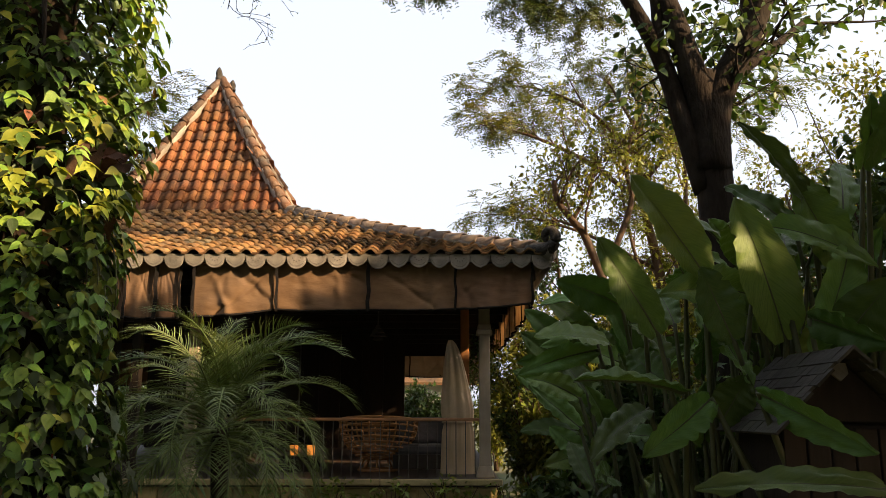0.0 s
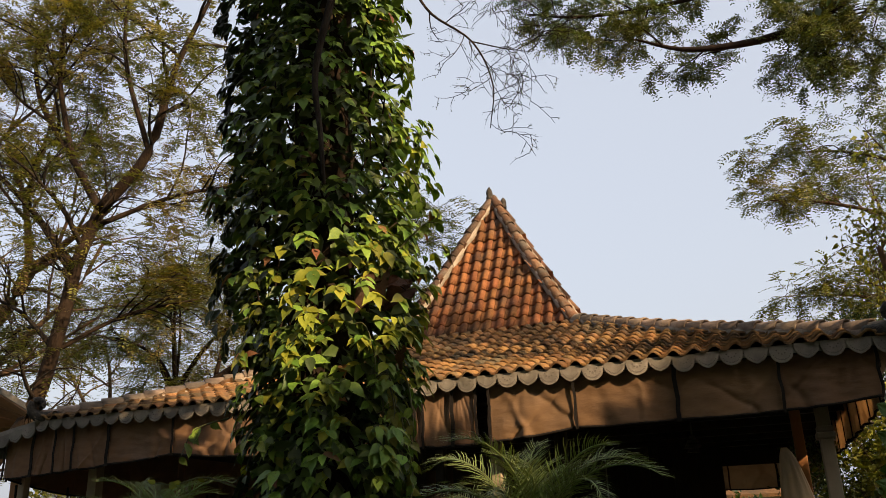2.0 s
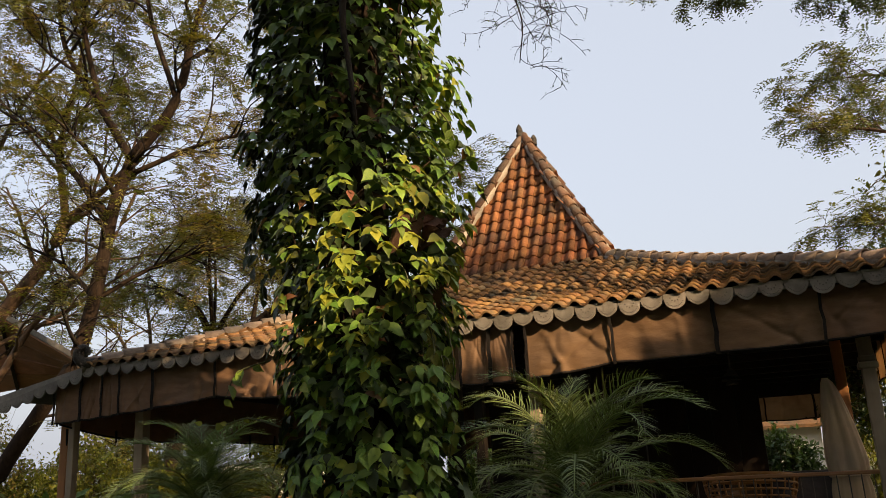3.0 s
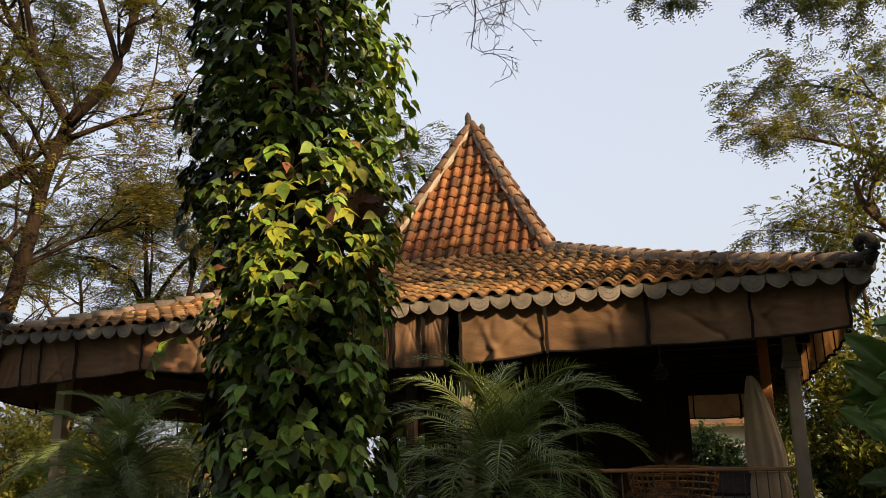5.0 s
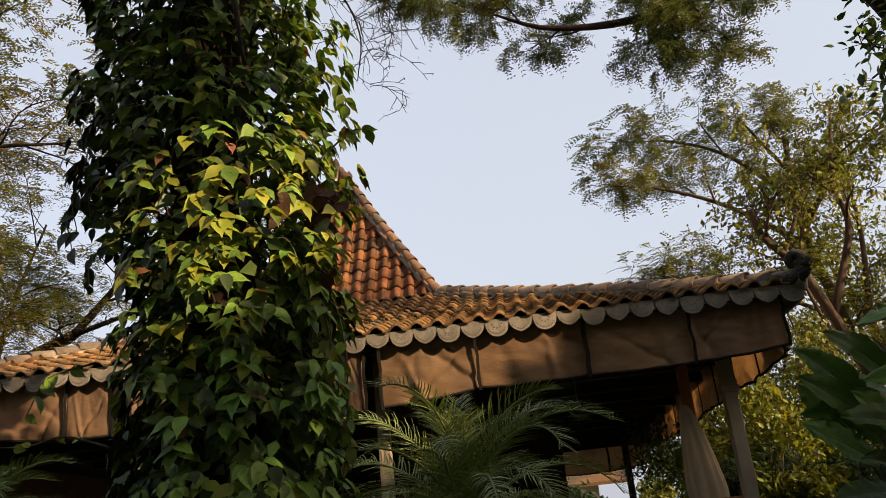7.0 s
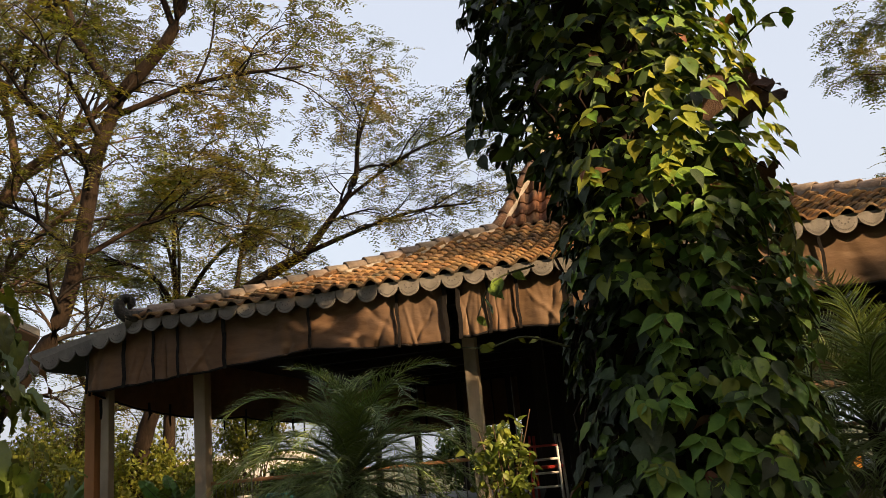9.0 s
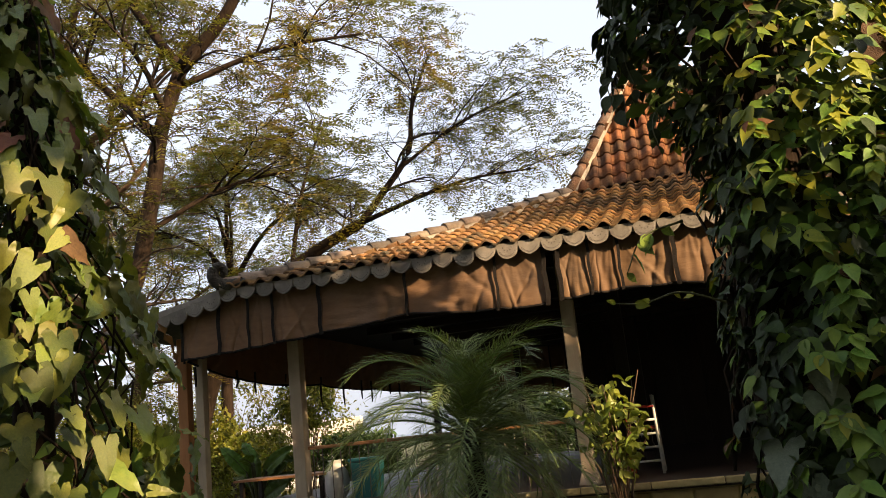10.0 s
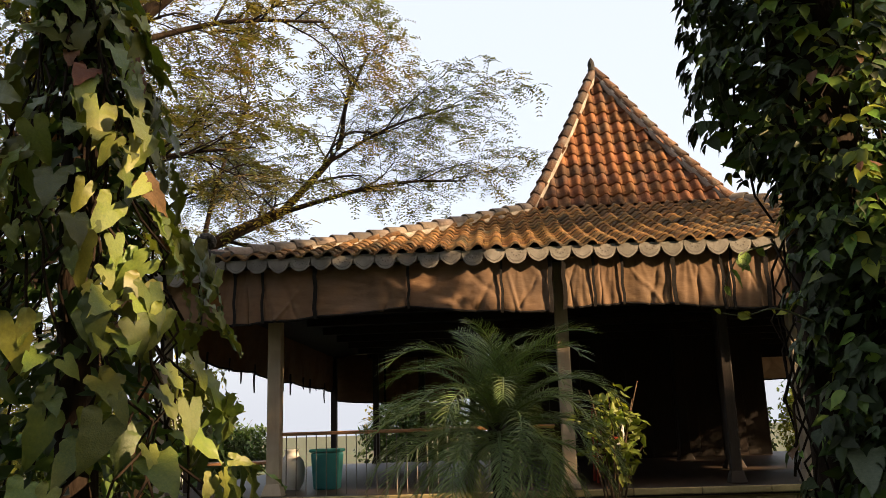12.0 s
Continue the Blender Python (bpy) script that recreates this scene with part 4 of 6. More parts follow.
tree("large forked tree with dark rough trunk and ovate leaves",
     [([(3.49, 9.48, 0), (3.33, 9.48, 2.03), (3.22, 9.48, 4.08), (3.19, 9.48, 5.03), (3.17, 9.51, 5.82)], 0.300, 0.158),
      ([(3.09, 9.48, 4.32), (2.89, 9.51, 5.11), (2.71, 9.58, 5.9), (2.43, 9.61, 6.61), (1.99, 9.64, 7.4), (1.35, 10.11, 8.82), (0.41, 11.06, 10.87)], 0.150, 0.047),
      ([(2.62, 9.58, 6.13), (2.65, 9.61, 6.77), (2.52, 9.64, 7.71), (2.3, 9.8, 9.29)], 0.095, 0.040),
      ([(3.2, 9.48, 4.55), (3.12, 9.48, 5.34), (2.97, 9.48, 5.98), (2.7, 9.64, 7.08), (1.99, 9.96, 9.29), (1.51, 10.75, 12.14)], 0.229, 0.063),
      ([(3.17, 9.48, 4.55), (3.25, 9.48, 5.34), (3.52, 9.48, 5.93), (3.88, 9.48, 6.61), (4.28, 9.48, 8.03), (5.15, 9.8, 10.72)], 0.237, 0.079),
      ([(3.76, 9.48, 6.29), (3.82, 9.64, 7.4), (3.72, 10.11, 9.29)], 0.134, 0.055),
      ([(3.33, 9.56, 5.58), (3.72, 9.8, 5.98), (4.2, 10.11, 6.37), (5.15, 10.9, 7.24)], 0.095, 0.047)],
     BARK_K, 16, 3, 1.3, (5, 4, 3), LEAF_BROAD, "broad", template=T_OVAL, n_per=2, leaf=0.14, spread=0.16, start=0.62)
for i, (x, y, h, sd) in enumerate(((2.6, 20.5, 6.4, 51), (6.0, 21.5, 7.4, 52), (9.5, 19.0, 7.6, 53), (6.4, 12.0, 6.2, 54), (5.3, 18.6, 9.2, 55))):
    # tree 51 takes the darker broad leaf in place of shade
    tree("sunlit leafy green tree beyond the corner",
         [([(x, y, 0), (x + 0.2, y, h * 0.3), (x, y, h * 0.55)], 0.13, 0.09), ([(x, y, h * 0.3), (x + 1.0, y, h * 0.5), (x + 1.6, y, h * 0.75)], 0.06, 0.02),
          ([(x, y, h * 0.35), (x - 0.9, y, h * 0.55), (x - 1.3, y, h * 0.8)], 0.06, 0.02), ([(x, y, h * 0.5), (x + 0.2, y - 0.3, h * 0.75), (x, y - 0.5, h * 0.95)], 0.07, 0.02),
          ([(x, y, h * 0.2), (x - 0.8, y - 0.3, h * 0.3), (x - 1.4, y - 0.4, h * 0.42)], 0.05, 0.02), ([(x, y, h * 0.2), (x + 0.9, y - 0.3, h * 0.3), (x + 1.4, y - 0.4, h * 0.38)], 0.05, 0.02)],
         BARK_W, sd, 3, 1.0, (7, 4, 3), LEAF_BROAD if sd == 51 else LEAF_HEDGE, "broad", n_per=5, leaf=0.11, spread=0.16, start=0.2)
# high feathery canopy that overhangs the sky from the east
tree("overhanging feathery canopy of a tall garden tree",
     [([(10.5, 16, 0), (10.2, 16, 6), (9.0, 16.2, 10.4), (6.2, 16.3, 12.2), (3.4, 16.3, 11.9), (1.4, 16.3, 10.9), (-0.6, 16.3, 10.9), (-1.9, 16.3, 11.5)], 0.28, 0.02),
      ([(3.6, 16.3, 11.9), (2.6, 16.1, 10.9), (2.0, 16.0, 10.3)], 0.05, 0.02),
      ([(2.4, 16.3, 11.4), (0.4, 16.8, 12.4), (-1.4, 17.0, 12.6), (-3.0, 17, 12.8), (-4.2, 17, 13.2)], 0.07, 0.025),
      ([(4.4, 16.3, 12.0), (2.6, 16.0, 13.2), (0.6, 15.8, 14.0), (-1.4, 15.6, 14.4), (-3.2, 15.5, 14.8)], 0.08, 0.03),
      ([(6.2, 16.3, 12.2), (4.4, 16.0, 14.0), (2.4, 15.8, 15.4)], 0.08, 0.03),
      ([(5.2, 16.3, 12.2), (3.6, 16.6, 12.9), (1.6, 16.8, 13.0), (0.2, 16.9, 13.3)], 0.06, 0.02),
      ([(6.6, 16.3, 12.1), (5.4, 16.0, 11.8), (4.2, 15.8, 12.4), (3.2, 15.6, 13.6)], 0.06, 0.02)],
     BARK_D, 17, 3, 1.0, (10, 5, 3), LEAF_FEATHER, n_per=2, length=0.32, pairs=6, leaf=0.075, flat=0.5, start=0.42, at=(0.4, 0, 0.2))
tree("bare drooping twigs with a few leaves from an upper branch",
     [([(-6.2, 12.6, 12.6), (-5.3, 13, 12.0), (-4.76, 13, 11.1), (-4.0, 13, 10.3), (-3.66, 13, 9.35), (-3.75, 13, 8.5)], 0.035, 0.008),
      ([(-5.3, 13, 12.0), (-4.6, 13, 11.9), (-3.5, 13, 11.4), (-2.7, 13, 10.6)], 0.02, 0.006),
      ([(-4.0, 13, 10.3), (-3.4, 13, 10.0), (-2.9, 13, 9.8)], 0.014, 0.005),
      ([(-4.25, 7.95, 9.6), (-4.9, 9.0, 11.2), (-5.7, 11, 12.4), (-6.2, 12.6, 12.6)], 0.07, 0.035)],
     BARK_D, 18, 3, 0.9, (9, 4, 2), LEAF_BROAD, "broad", "branch", "branch", n_per=1, leaf=0.03, spread=0.02, droop=0.12)


# ---- leaf-clad trunks ----
def curve_r(z, table):
    zs, rs = zip(*table)
    return float(np.interp(z, zs, rs))


def clad(name, label, axis, table, z0, z1, n, leaf, template, mats, seed, group, bark, trunk_r, part_n=300, down=0.75, depth=0.28, shares=(0.85, 0.1, 0.05), lean=(0, 0), tilt_up=0.55, scatter=0.42, trio=False, top=0.5, sway=((0, 0.0, 0.0), (12, 0.0, 0.0)), inner_r=(0.35, 0.82)):
    """Trunk wrapped in climbing leaves; those towards the path are parts, the rest one mesh."""
    t = thing(name, label, "climbing plant", group)
    rs = np.random.default_rng(seed)
    sz, sx, sy = zip(*sway)
    core = Pile()
    zs = np.linspace(0, z1 + top, 20)
    core.tube([(axis[0] + lean[0] * z, axis[1] + lean[1] * z, z) for z in zs], [trunk_r * (1.15 - 0.03 * z) for z in zs], 10)
    core.make("trunk", bark, t)
    # a dense dark thicket of old stems round the trunk
    st = Pile()
    for i in range(60):
        a = rs.uniform(0, 2 * math.pi)
        pts = []
        zz = rs.uniform(z0, z1 * 0.7)
        for j in range(8):
            z = zz + j * 0.28
            r = curve_r(z, table) * rs.uniform(0.45, 0.75)
            a += rs.normal(0, 0.18)
            pts.append((axis[0] + lean[0] * z + r * math.cos(a), axis[1] + lean[1] * z + r * math.sin(a), z))
        st.tube(pts, 0.012, 4)
    st.make("stem", BARK_D, t)["kind"] = "stuff"
    z = rs.uniform(z0, z1, n)
    a = rs.uniform(0, 2 * math.pi, n)
    if trio:
        tier = 0.2
        off = np.array([0.35 * noise.noise((math.cos(q) * 1.3, math.sin(q) * 1.3, seed)) for q in a])
        z = np.round((z + off) / tier) * tier - off + rs.normal(0, 0.045, n)
    lump = np.array([noise.noise((math.cos(q) * 1.6 + seed, math.sin(q) * 1.6, w * 1.1)) + 0.5 * noise.noise((math.cos(q) * 4 + seed, math.sin(q) * 4, w * 2.6)) for q, w in zip(a, z)])
    hole = np.array([noise.noise((math.cos(q) * 3.4 - seed, math.sin(q) * 3.4, w * 2.9)) for q, w in zip(a, z)])
    gone = (hole < 0.0) & (rs.uniform(0, 1, n) < 0.6)
    z, a, lump, hole = z[~gone], a[~gone], lump[~gone], hole[~gone]
    n = len(z)
    inner = rs.uniform(0, 1, n) ** 2.2
    inner = np.where(hole < -0.12, 0.55 + 0.45 * inner, inner)
    r = np.array([curve_r(w, table) for w in z]) * (1 + 0.20 * lump) * (1 - depth * inner)
    out = np.stack([np.cos(a), np.sin(a), np.zeros(n)], 1)
    pos = np.stack([axis[0] + lean[0] * z + np.interp(z, sz, sx), axis[1] + lean[1] * z + np.interp(z, sz, sy), z], 1) + out * r[:, None]
    d = out * rs.uniform(0.2, 0.8, n)[:, None] + rs.normal(scale=scatter, size=(n, 3)) + np.array((0, 0, -down))
    ups = out * 0.9 + np.array((0, 0, tilt_up)) + rs.normal(scale=0.3, size=(n, 3))
    size = leaf * rs.uniform(0.55, 1.3, n)
    if trio:
        # each shoot carries three leaflets, spread sideways and hanging, their faces turned up and out
        rep = lambda q: np.repeat(q, 3, axis=0)
        turn = rs.normal(0, 0.28, n)
        th = np.tile((-1.15, 0.0, 1.15), n) + rep(turn) + rs.normal(0, 0.14, n * 3)
        tang = np.stack([-out[:, 1], out[:, 0], np.zeros(n)], 1)
        lift = rep(rs.uniform(0.5, 1.1, n))[:, None]
        r, z, out, t2 = rep(r), rep(z), rep(out), rep(tang)
        pos = rep(pos) + rs.normal(scale=0.012, size=(n * 3, 3))
        fall = out * 0.62 + np.array((0, 0, -1.0)) * (1.25 - 0.75 * lift)
        d = fall * np.cos(th)[:, None] + t2 * np.sin(th)[:, None] * 0.95 + np.array((0, 0, -0.16)) + rs.normal(scale=0.10, size=(n * 3, 3))
        ups = out * (1.05 - 0.45 * lift) + np.array((0, 0, 1.0)) * lift + rs.normal(scale=0.17, size=(n * 3, 3))
        size = leaf * rep(rs.uniform(0.62, 1.22, n)) * (0.86 + 0.16 * np.cos(th)) * rs.uniform(0.88, 1.12, n * 3)
        n = n * 3
    which = rs.choice(len(mats), n, p=shares)
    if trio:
        # yellower leaves crowd round this height, painting in its patch of sun
        sun_belt = np.exp(-((z - 3.95) / 0.75) ** 2)
        which = np.where((which == 0) & (rs.uniform(0, 1, n) < 0.55 * sun_belt), 1, which)
        # shade of the west side and its bulge is painted in with darker leaves
        west_shade = (out[:, 0] * 0.93 + out[:, 1] * -0.36 + 0.25 * np.repeat(lump, 3) < -0.12) 
        which = np.where(west_shade & (rs.uniform(0, 1, n) < np.where(z > 3.7, 0.9, 0.75)), 3, which)
    face = (out[:, 1] < -0.25) & (z < 6) & (np.abs(r - np.array([curve_r(w, table) for w in z])) < 0.25)
    idx = np.where(face)[0][:part_n]
    meshes = []
    for mt in mats:
        me = bpy.data.meshes.new("leaf")
        me.from_pydata([tuple(v) for v in template[0]], [], template[1])
        me.materials.append(mt)
        me.shade_smooth()
        meshes.append(me)
    wide = rs.uniform(0.74, 1.10, n)
    R = frames_from(d, ups) * np.stack([wide, np.ones(n), np.ones(n)], 1)[:, None, :]
    for i in idx:
        l = new("leaf", meshes[which[i]])
        l.parent = t
        s = size[i]
        l.matrix_basis = Matrix([[*(R[i][q] * s), pos[i][q]] for q in range(3)] + [[0, 0, 0, 1]])
    mask = np.ones(n, bool)
    mask[idx] = False
    # inner leaves close to the trunk in a darker green, painting shade into the gaps
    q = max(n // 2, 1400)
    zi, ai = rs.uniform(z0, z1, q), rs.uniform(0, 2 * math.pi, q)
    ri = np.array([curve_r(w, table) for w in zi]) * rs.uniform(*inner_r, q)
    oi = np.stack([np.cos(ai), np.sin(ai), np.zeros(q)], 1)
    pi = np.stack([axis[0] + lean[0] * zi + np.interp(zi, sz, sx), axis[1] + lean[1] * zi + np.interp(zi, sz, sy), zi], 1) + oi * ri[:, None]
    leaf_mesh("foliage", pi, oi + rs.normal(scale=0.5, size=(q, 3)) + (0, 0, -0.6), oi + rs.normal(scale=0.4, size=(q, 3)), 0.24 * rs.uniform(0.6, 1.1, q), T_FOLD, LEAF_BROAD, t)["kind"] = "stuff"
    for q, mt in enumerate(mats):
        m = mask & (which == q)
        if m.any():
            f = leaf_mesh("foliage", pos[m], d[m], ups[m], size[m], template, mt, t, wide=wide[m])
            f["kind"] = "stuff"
    return t


VINE_AXIS = (-4.22, 7.95)
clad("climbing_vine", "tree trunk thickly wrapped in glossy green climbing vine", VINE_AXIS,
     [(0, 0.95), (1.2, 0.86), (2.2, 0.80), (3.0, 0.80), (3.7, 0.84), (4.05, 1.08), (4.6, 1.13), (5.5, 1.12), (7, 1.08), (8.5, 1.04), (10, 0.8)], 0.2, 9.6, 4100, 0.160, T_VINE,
     (LEAF_VINE, LEAF_YEL, LEAF_DRY, LEAF_SHADE), 5, "leaf-clad trunks", BARK_D, 0.34, shares=(0.75, 0.08, 0.01, 0.16), down=0.36, depth=0.36, trio=True,
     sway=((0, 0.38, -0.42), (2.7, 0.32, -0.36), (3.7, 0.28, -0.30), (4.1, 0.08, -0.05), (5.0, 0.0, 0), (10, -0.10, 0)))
clad("climbing_philodendron", "tree trunk hung with large heart-shaped climbing leaves", (-10.38, 7.15),
     [(0, 1.65), (1.2, 1.42), (2.2, 1.22), (3.2, 0.98), (4.2, 0.72), (5.2, 0.5), (6.2, 0.35)], 0.1, 6.2, 860, 0.26, T_HEART,
     (LEAF_HEART, LEAF_OLIVE, LEAF_DRY), 6, "leaf-clad trunks", BARK_D, 0.15, top=5.5, lean=(-0.055, 0.0), down=0.95, shares=(0.80, 0.17, 0.03), scatter=0.42, tilt_up=0.5, inner_r=(0.2, 0.5))


def low_hearts(owner, axis, n, seed):
    """Larger lobed leaves round the foot of a clad trunk."""
    rs = np.random.default_rng(seed)
    me = bpy.data.meshes.new("leaf")
    me.from_pydata([tuple(v) for v in T_HEART[0]], [], T_HEART[1])
    me.materials.append(LEAF_PALE)
    me.shade_smooth()
    for i in range(n):
        a = rs.uniform(-2.1, 0.2)
        z = rs.uniform(0.5, 1.9)
        p = (axis[0] + 1.02 * math.cos(a), axis[1] + 1.02 * math.sin(a), z)
        d = np.array([math.cos(a) * 0.6, math.sin(a) * 0.6, -0.9]) + rs.normal(scale=0.25, size=3)
        R = frames_from(d[None], np.array([[math.cos(a), math.sin(a), 0.5]]) + rs.normal(scale=0.2, size=(1, 3)))[0]
        s = 0.25 * rs.uniform(0.75, 1.3)
        l = new("leaf", me)
        l.parent = owner
        l.matrix_basis = Matrix([[*(R[q] * s), p[q]] for q in range(3)] + [[0, 0, 0, 1]])


def sprig(parent, path, leaves, leaf, mat, seed, drop):
    """A trailing shoot with a few leaves."""
    rs = np.random.default_rng(seed)
    P = smooth_path(path, 6)
    V, F = tube_data(P, np.linspace(0.010, 0.004, len(P)), 5)
    st = obj("shoot", V, F, STEM if mat != LEAF_DEAD else BARK_D, parent, "", True)
    me = bpy.data.meshes.new("leaf")
    T = T_HEART if mat == LEAF_DEAD else T_VINE
    me.from_pydata([tuple(v) for v in T[0]], [], T[1])
    me.materials.append(mat)
    me.shade_smooth()
    for i in range(leaves):
        c = P[int((0.25 + 0.75 * i / max(1, leaves - 1)) * (len(P) - 1))]
        d = np.array([rs.normal(0, 0.6), rs.normal(0, 0.4), -drop + rs.normal(0, 0.25)])
        R = frames_from(d[None], (rs.normal(size=3) * 0.4 + (0, -0.8, 0.4))[None])[0]
        s = leaf * rs.uniform(0.7, 1.2)
        l = new("leaf", me)
        l.parent = st
        l.matrix_basis = Matrix([[*(R[q] * s), c[q]] for q in range(3)] + [[0, 0, 0, 1]])


vine = bpy.data.objects["climbing_vine"]
low_hearts(vine, (VINE_AXIS[0] + 0.15, VINE_AXIS[1] + 0.05), 22, 63)
V, F = tube_data(smooth_path([(-3.48, 6.62, 4.85), (-3.56, 6.68, 5.4), (-3.72, 6.85, 6.2), (-3.66, 7.1, 7.3), (-3.8, 7.6, 8.6)], 5), np.linspace(0.016, 0.05, 21), 6)
obj("stem", V, F, BARK_K, vine, "dark dead branch hanging down the vine", True)
sprig(vine, [(-3.5, 7.4, 4.05), (-3.3, 7.35, 4.12), (-3.16, 7.4, 4.10), (-3.05, 7.42, 4.02)], 5, 0.27, LEAF_DEAD, 901, 0.7)
sprig(vine, [(-3.5, 7.5, 3.55), (-3.3, 7.45, 3.56), (-3.15, 7.5, 3.48)], 3, 0.20, LEAF_DEAD, 902, 1.1)
sprig(vine, [(-3.3, 7.6, 4.4), (-3.05, 7.6, 4.62), (-2.9, 7.6, 4.72), (-2.78, 7.6, 4.7)], 6, 0.13, LEAF_VINE, 903, 0.5)
sprig(vine, [(-3.4, 7.5, 5.1), (-3.15, 7.6, 5.3), (-3.0, 7.6, 5.15), (-2.95, 7.6, 4.95)], 6, 0.13, LEAF_VINE, 904, 0.9)
sprig(vine, [(-4.7, 7.3, 2.35), (-5.0, 7.2, 2.45), (-5.25, 7.15, 2.4), (-5.45, 7.1, 2.42)], 5, 0.09, LEAF_YEL, 905, 0.1)
sprig(vine, [(-4.9, 7.4, 3.0), (-5.2, 7.3, 2.9), (-5.35, 7.3, 2.65)], 5, 0.14, LEAF_VINE, 906, 0.8)
sprig(vine, [(-4.8, 7.5, 4.0), (-4.95, 7.45, 3.9), (-5.0, 7.42, 3.75), (-4.98, 7.4, 3.6)], 6, 0.13, LEAF_SHADE, 907, 1.0)


rt = np.random.default_rng(77)
for i in range(11):
    x, y, z = -3.35 + rt.uniform(-0.12, 0.2), 7.35 + rt.uniform(-0.15, 0.3), rt.uniform(2.6, 3.9)
    L = rt.uniform(0.4, 0.9)
    sway_x = rt.uniform(-0.05, 0.16)
    sprig(vine, [(x - 0.15, y, z), (x + 0.06, y - 0.02, z + 0.04), (x + 0.1 + sway_x * 0.5, y, z - L * 0.5), (x + 0.04 + sway_x, y, z - L)], 6 + i % 4, 0.12, (LEAF_VINE, LEAF_OLIVE)[i % 2], 920 + i, 0.9)
# west-edge shoots in the shade-dark leaf colour
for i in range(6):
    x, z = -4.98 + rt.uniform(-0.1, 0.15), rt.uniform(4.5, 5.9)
    sprig(vine, [(x + 0.2, 7.7, z), (x - 0.12, 7.65, z + 0.05), (x - 0.25, 7.6, z - 0.25), (x - 0.2, 7.6, z - 0.55)], 7, 0.15, LEAF_SHADE, 940 + i, 0.8)


# ---- palms ----
def frond_mesh(L, leaflets, seed, width=0.26):
    """Arching feather frond along +y: rises, bends over and droops at the tip; leaflets curve down."""
    rs = np.random.default_rng(seed)
    n = 16
    pts = []
    bend = rs.uniform(95, 140)
    side = rs.uniform(-0.25, 0.25)
    p, ang = Vector((0, 0, 0)), radians(24)
    for i in range(n + 1):
        pts.append(p.copy())
        k = i / n
        p = p + Vector((side * k * math.cos(ang), math.cos(ang), math.sin(ang))) * L / n
        ang -= radians(bend) / n * (0.35 + 1.3 * k)
    V, F = tube_data(pts, [0.013 * (1 - 0.85 * i / n) + 0.002 for i in range(n + 1)], 5)
    for q in range(leaflets):
        k = 0.12 + 0.88 * q / leaflets
        i = min(int(k * n), n - 1)
        c = pts[i].lerp(pts[i + 1], k * n - i)
        d = (pts[i + 1] - pts[i]).normalized()
        up = Vector((0, -d.z, d.y))
        for s in (-1, 1):
            ll = width * (0.5 + 0.95 * math.sin(math.pi * min(1, k * 0.9 + 0.08)) ** 0.7) * rs.uniform(0.82, 1.12)
            a = radians(rs.uniform(46, 62) - 22 * k)
            w = (Vector((s * math.sin(a), 0, 0)) + d * math.cos(a) + up * rs.uniform(0.12, 0.42)).normalized()
            e = d * 0.0068
            row = [c]
            g = w.copy()
            for j in range(3):
                row.append(row[-1] + g * ll / 3)
                g = (g + Vector((0, 0, -0.30 - 0.1 * j))).normalized()
            o = len(V)
            V += [c - e * 0.6, c + e * 0.6, row[1] + e, row[1] - e, row[2] + e * 0.8, row[2] - e * 0.8, row[3]]
            F += [(o, o + 1, o + 2, o + 3), (o + 3, o + 2, o + 4, o + 5), (o + 5, o + 4, o + 6)]
    me = bpy.data.meshes.new("frond")
    me.from_pydata([tuple(v) for v in V], [], F)
    me.materials.append(LEAF_PALM)
    me.shade_smooth()
    return me


FRONDS = [frond_mesh(1.6, 50, 60 + i, 0.25) for i in range(8)]


def palm(label, at, crown_z, n, size, seed):
    t = thing("palm", label, "palm", "pygmy palms before the pavilion", at=at)
    rs = np.random.default_rng(seed)
    st = Pile()
    st.tube([(0, 0, 0), (0.03, 0, crown_z * 0.5), (0, 0, crown_z)], [0.11, 0.09, 0.10], 10)
    st.make("trunk", BARK_D, t)
    for i in range(n):
        k = i / n
        f = new("frond", FRONDS[i % 8])
        f.parent = t
        az = i * 137.5 + rs.uniform(-15, 15)
        tilt = 84 - 130 * k ** 0.8 + rs.uniform(-8, 8)
        s = size * rs.uniform(0.82, 1.1) * (1 - 0.25 * (k < 0.12))
        f.matrix_basis = Matrix.Translation((0, 0, crown_z - 0.2 * k)) @ Euler((0, 0, radians(az))).to_matrix().to_4x4() @ Euler((radians(tilt), radians(rs.uniform(-16, 16)), 0)).to_matrix().to_4x4() @ Matrix.Diagonal((s, s, s, 1))
    return t


palm("bushy pygmy date palm with arching feathery fronds", (-2.45, 9.1, 0), 1.66, 54, 1.10, 3)
palm("bushy pygmy date palm with dusty green fronds", (-7.2, 9.3, 0), 1.68, 74, 0.94, 4)


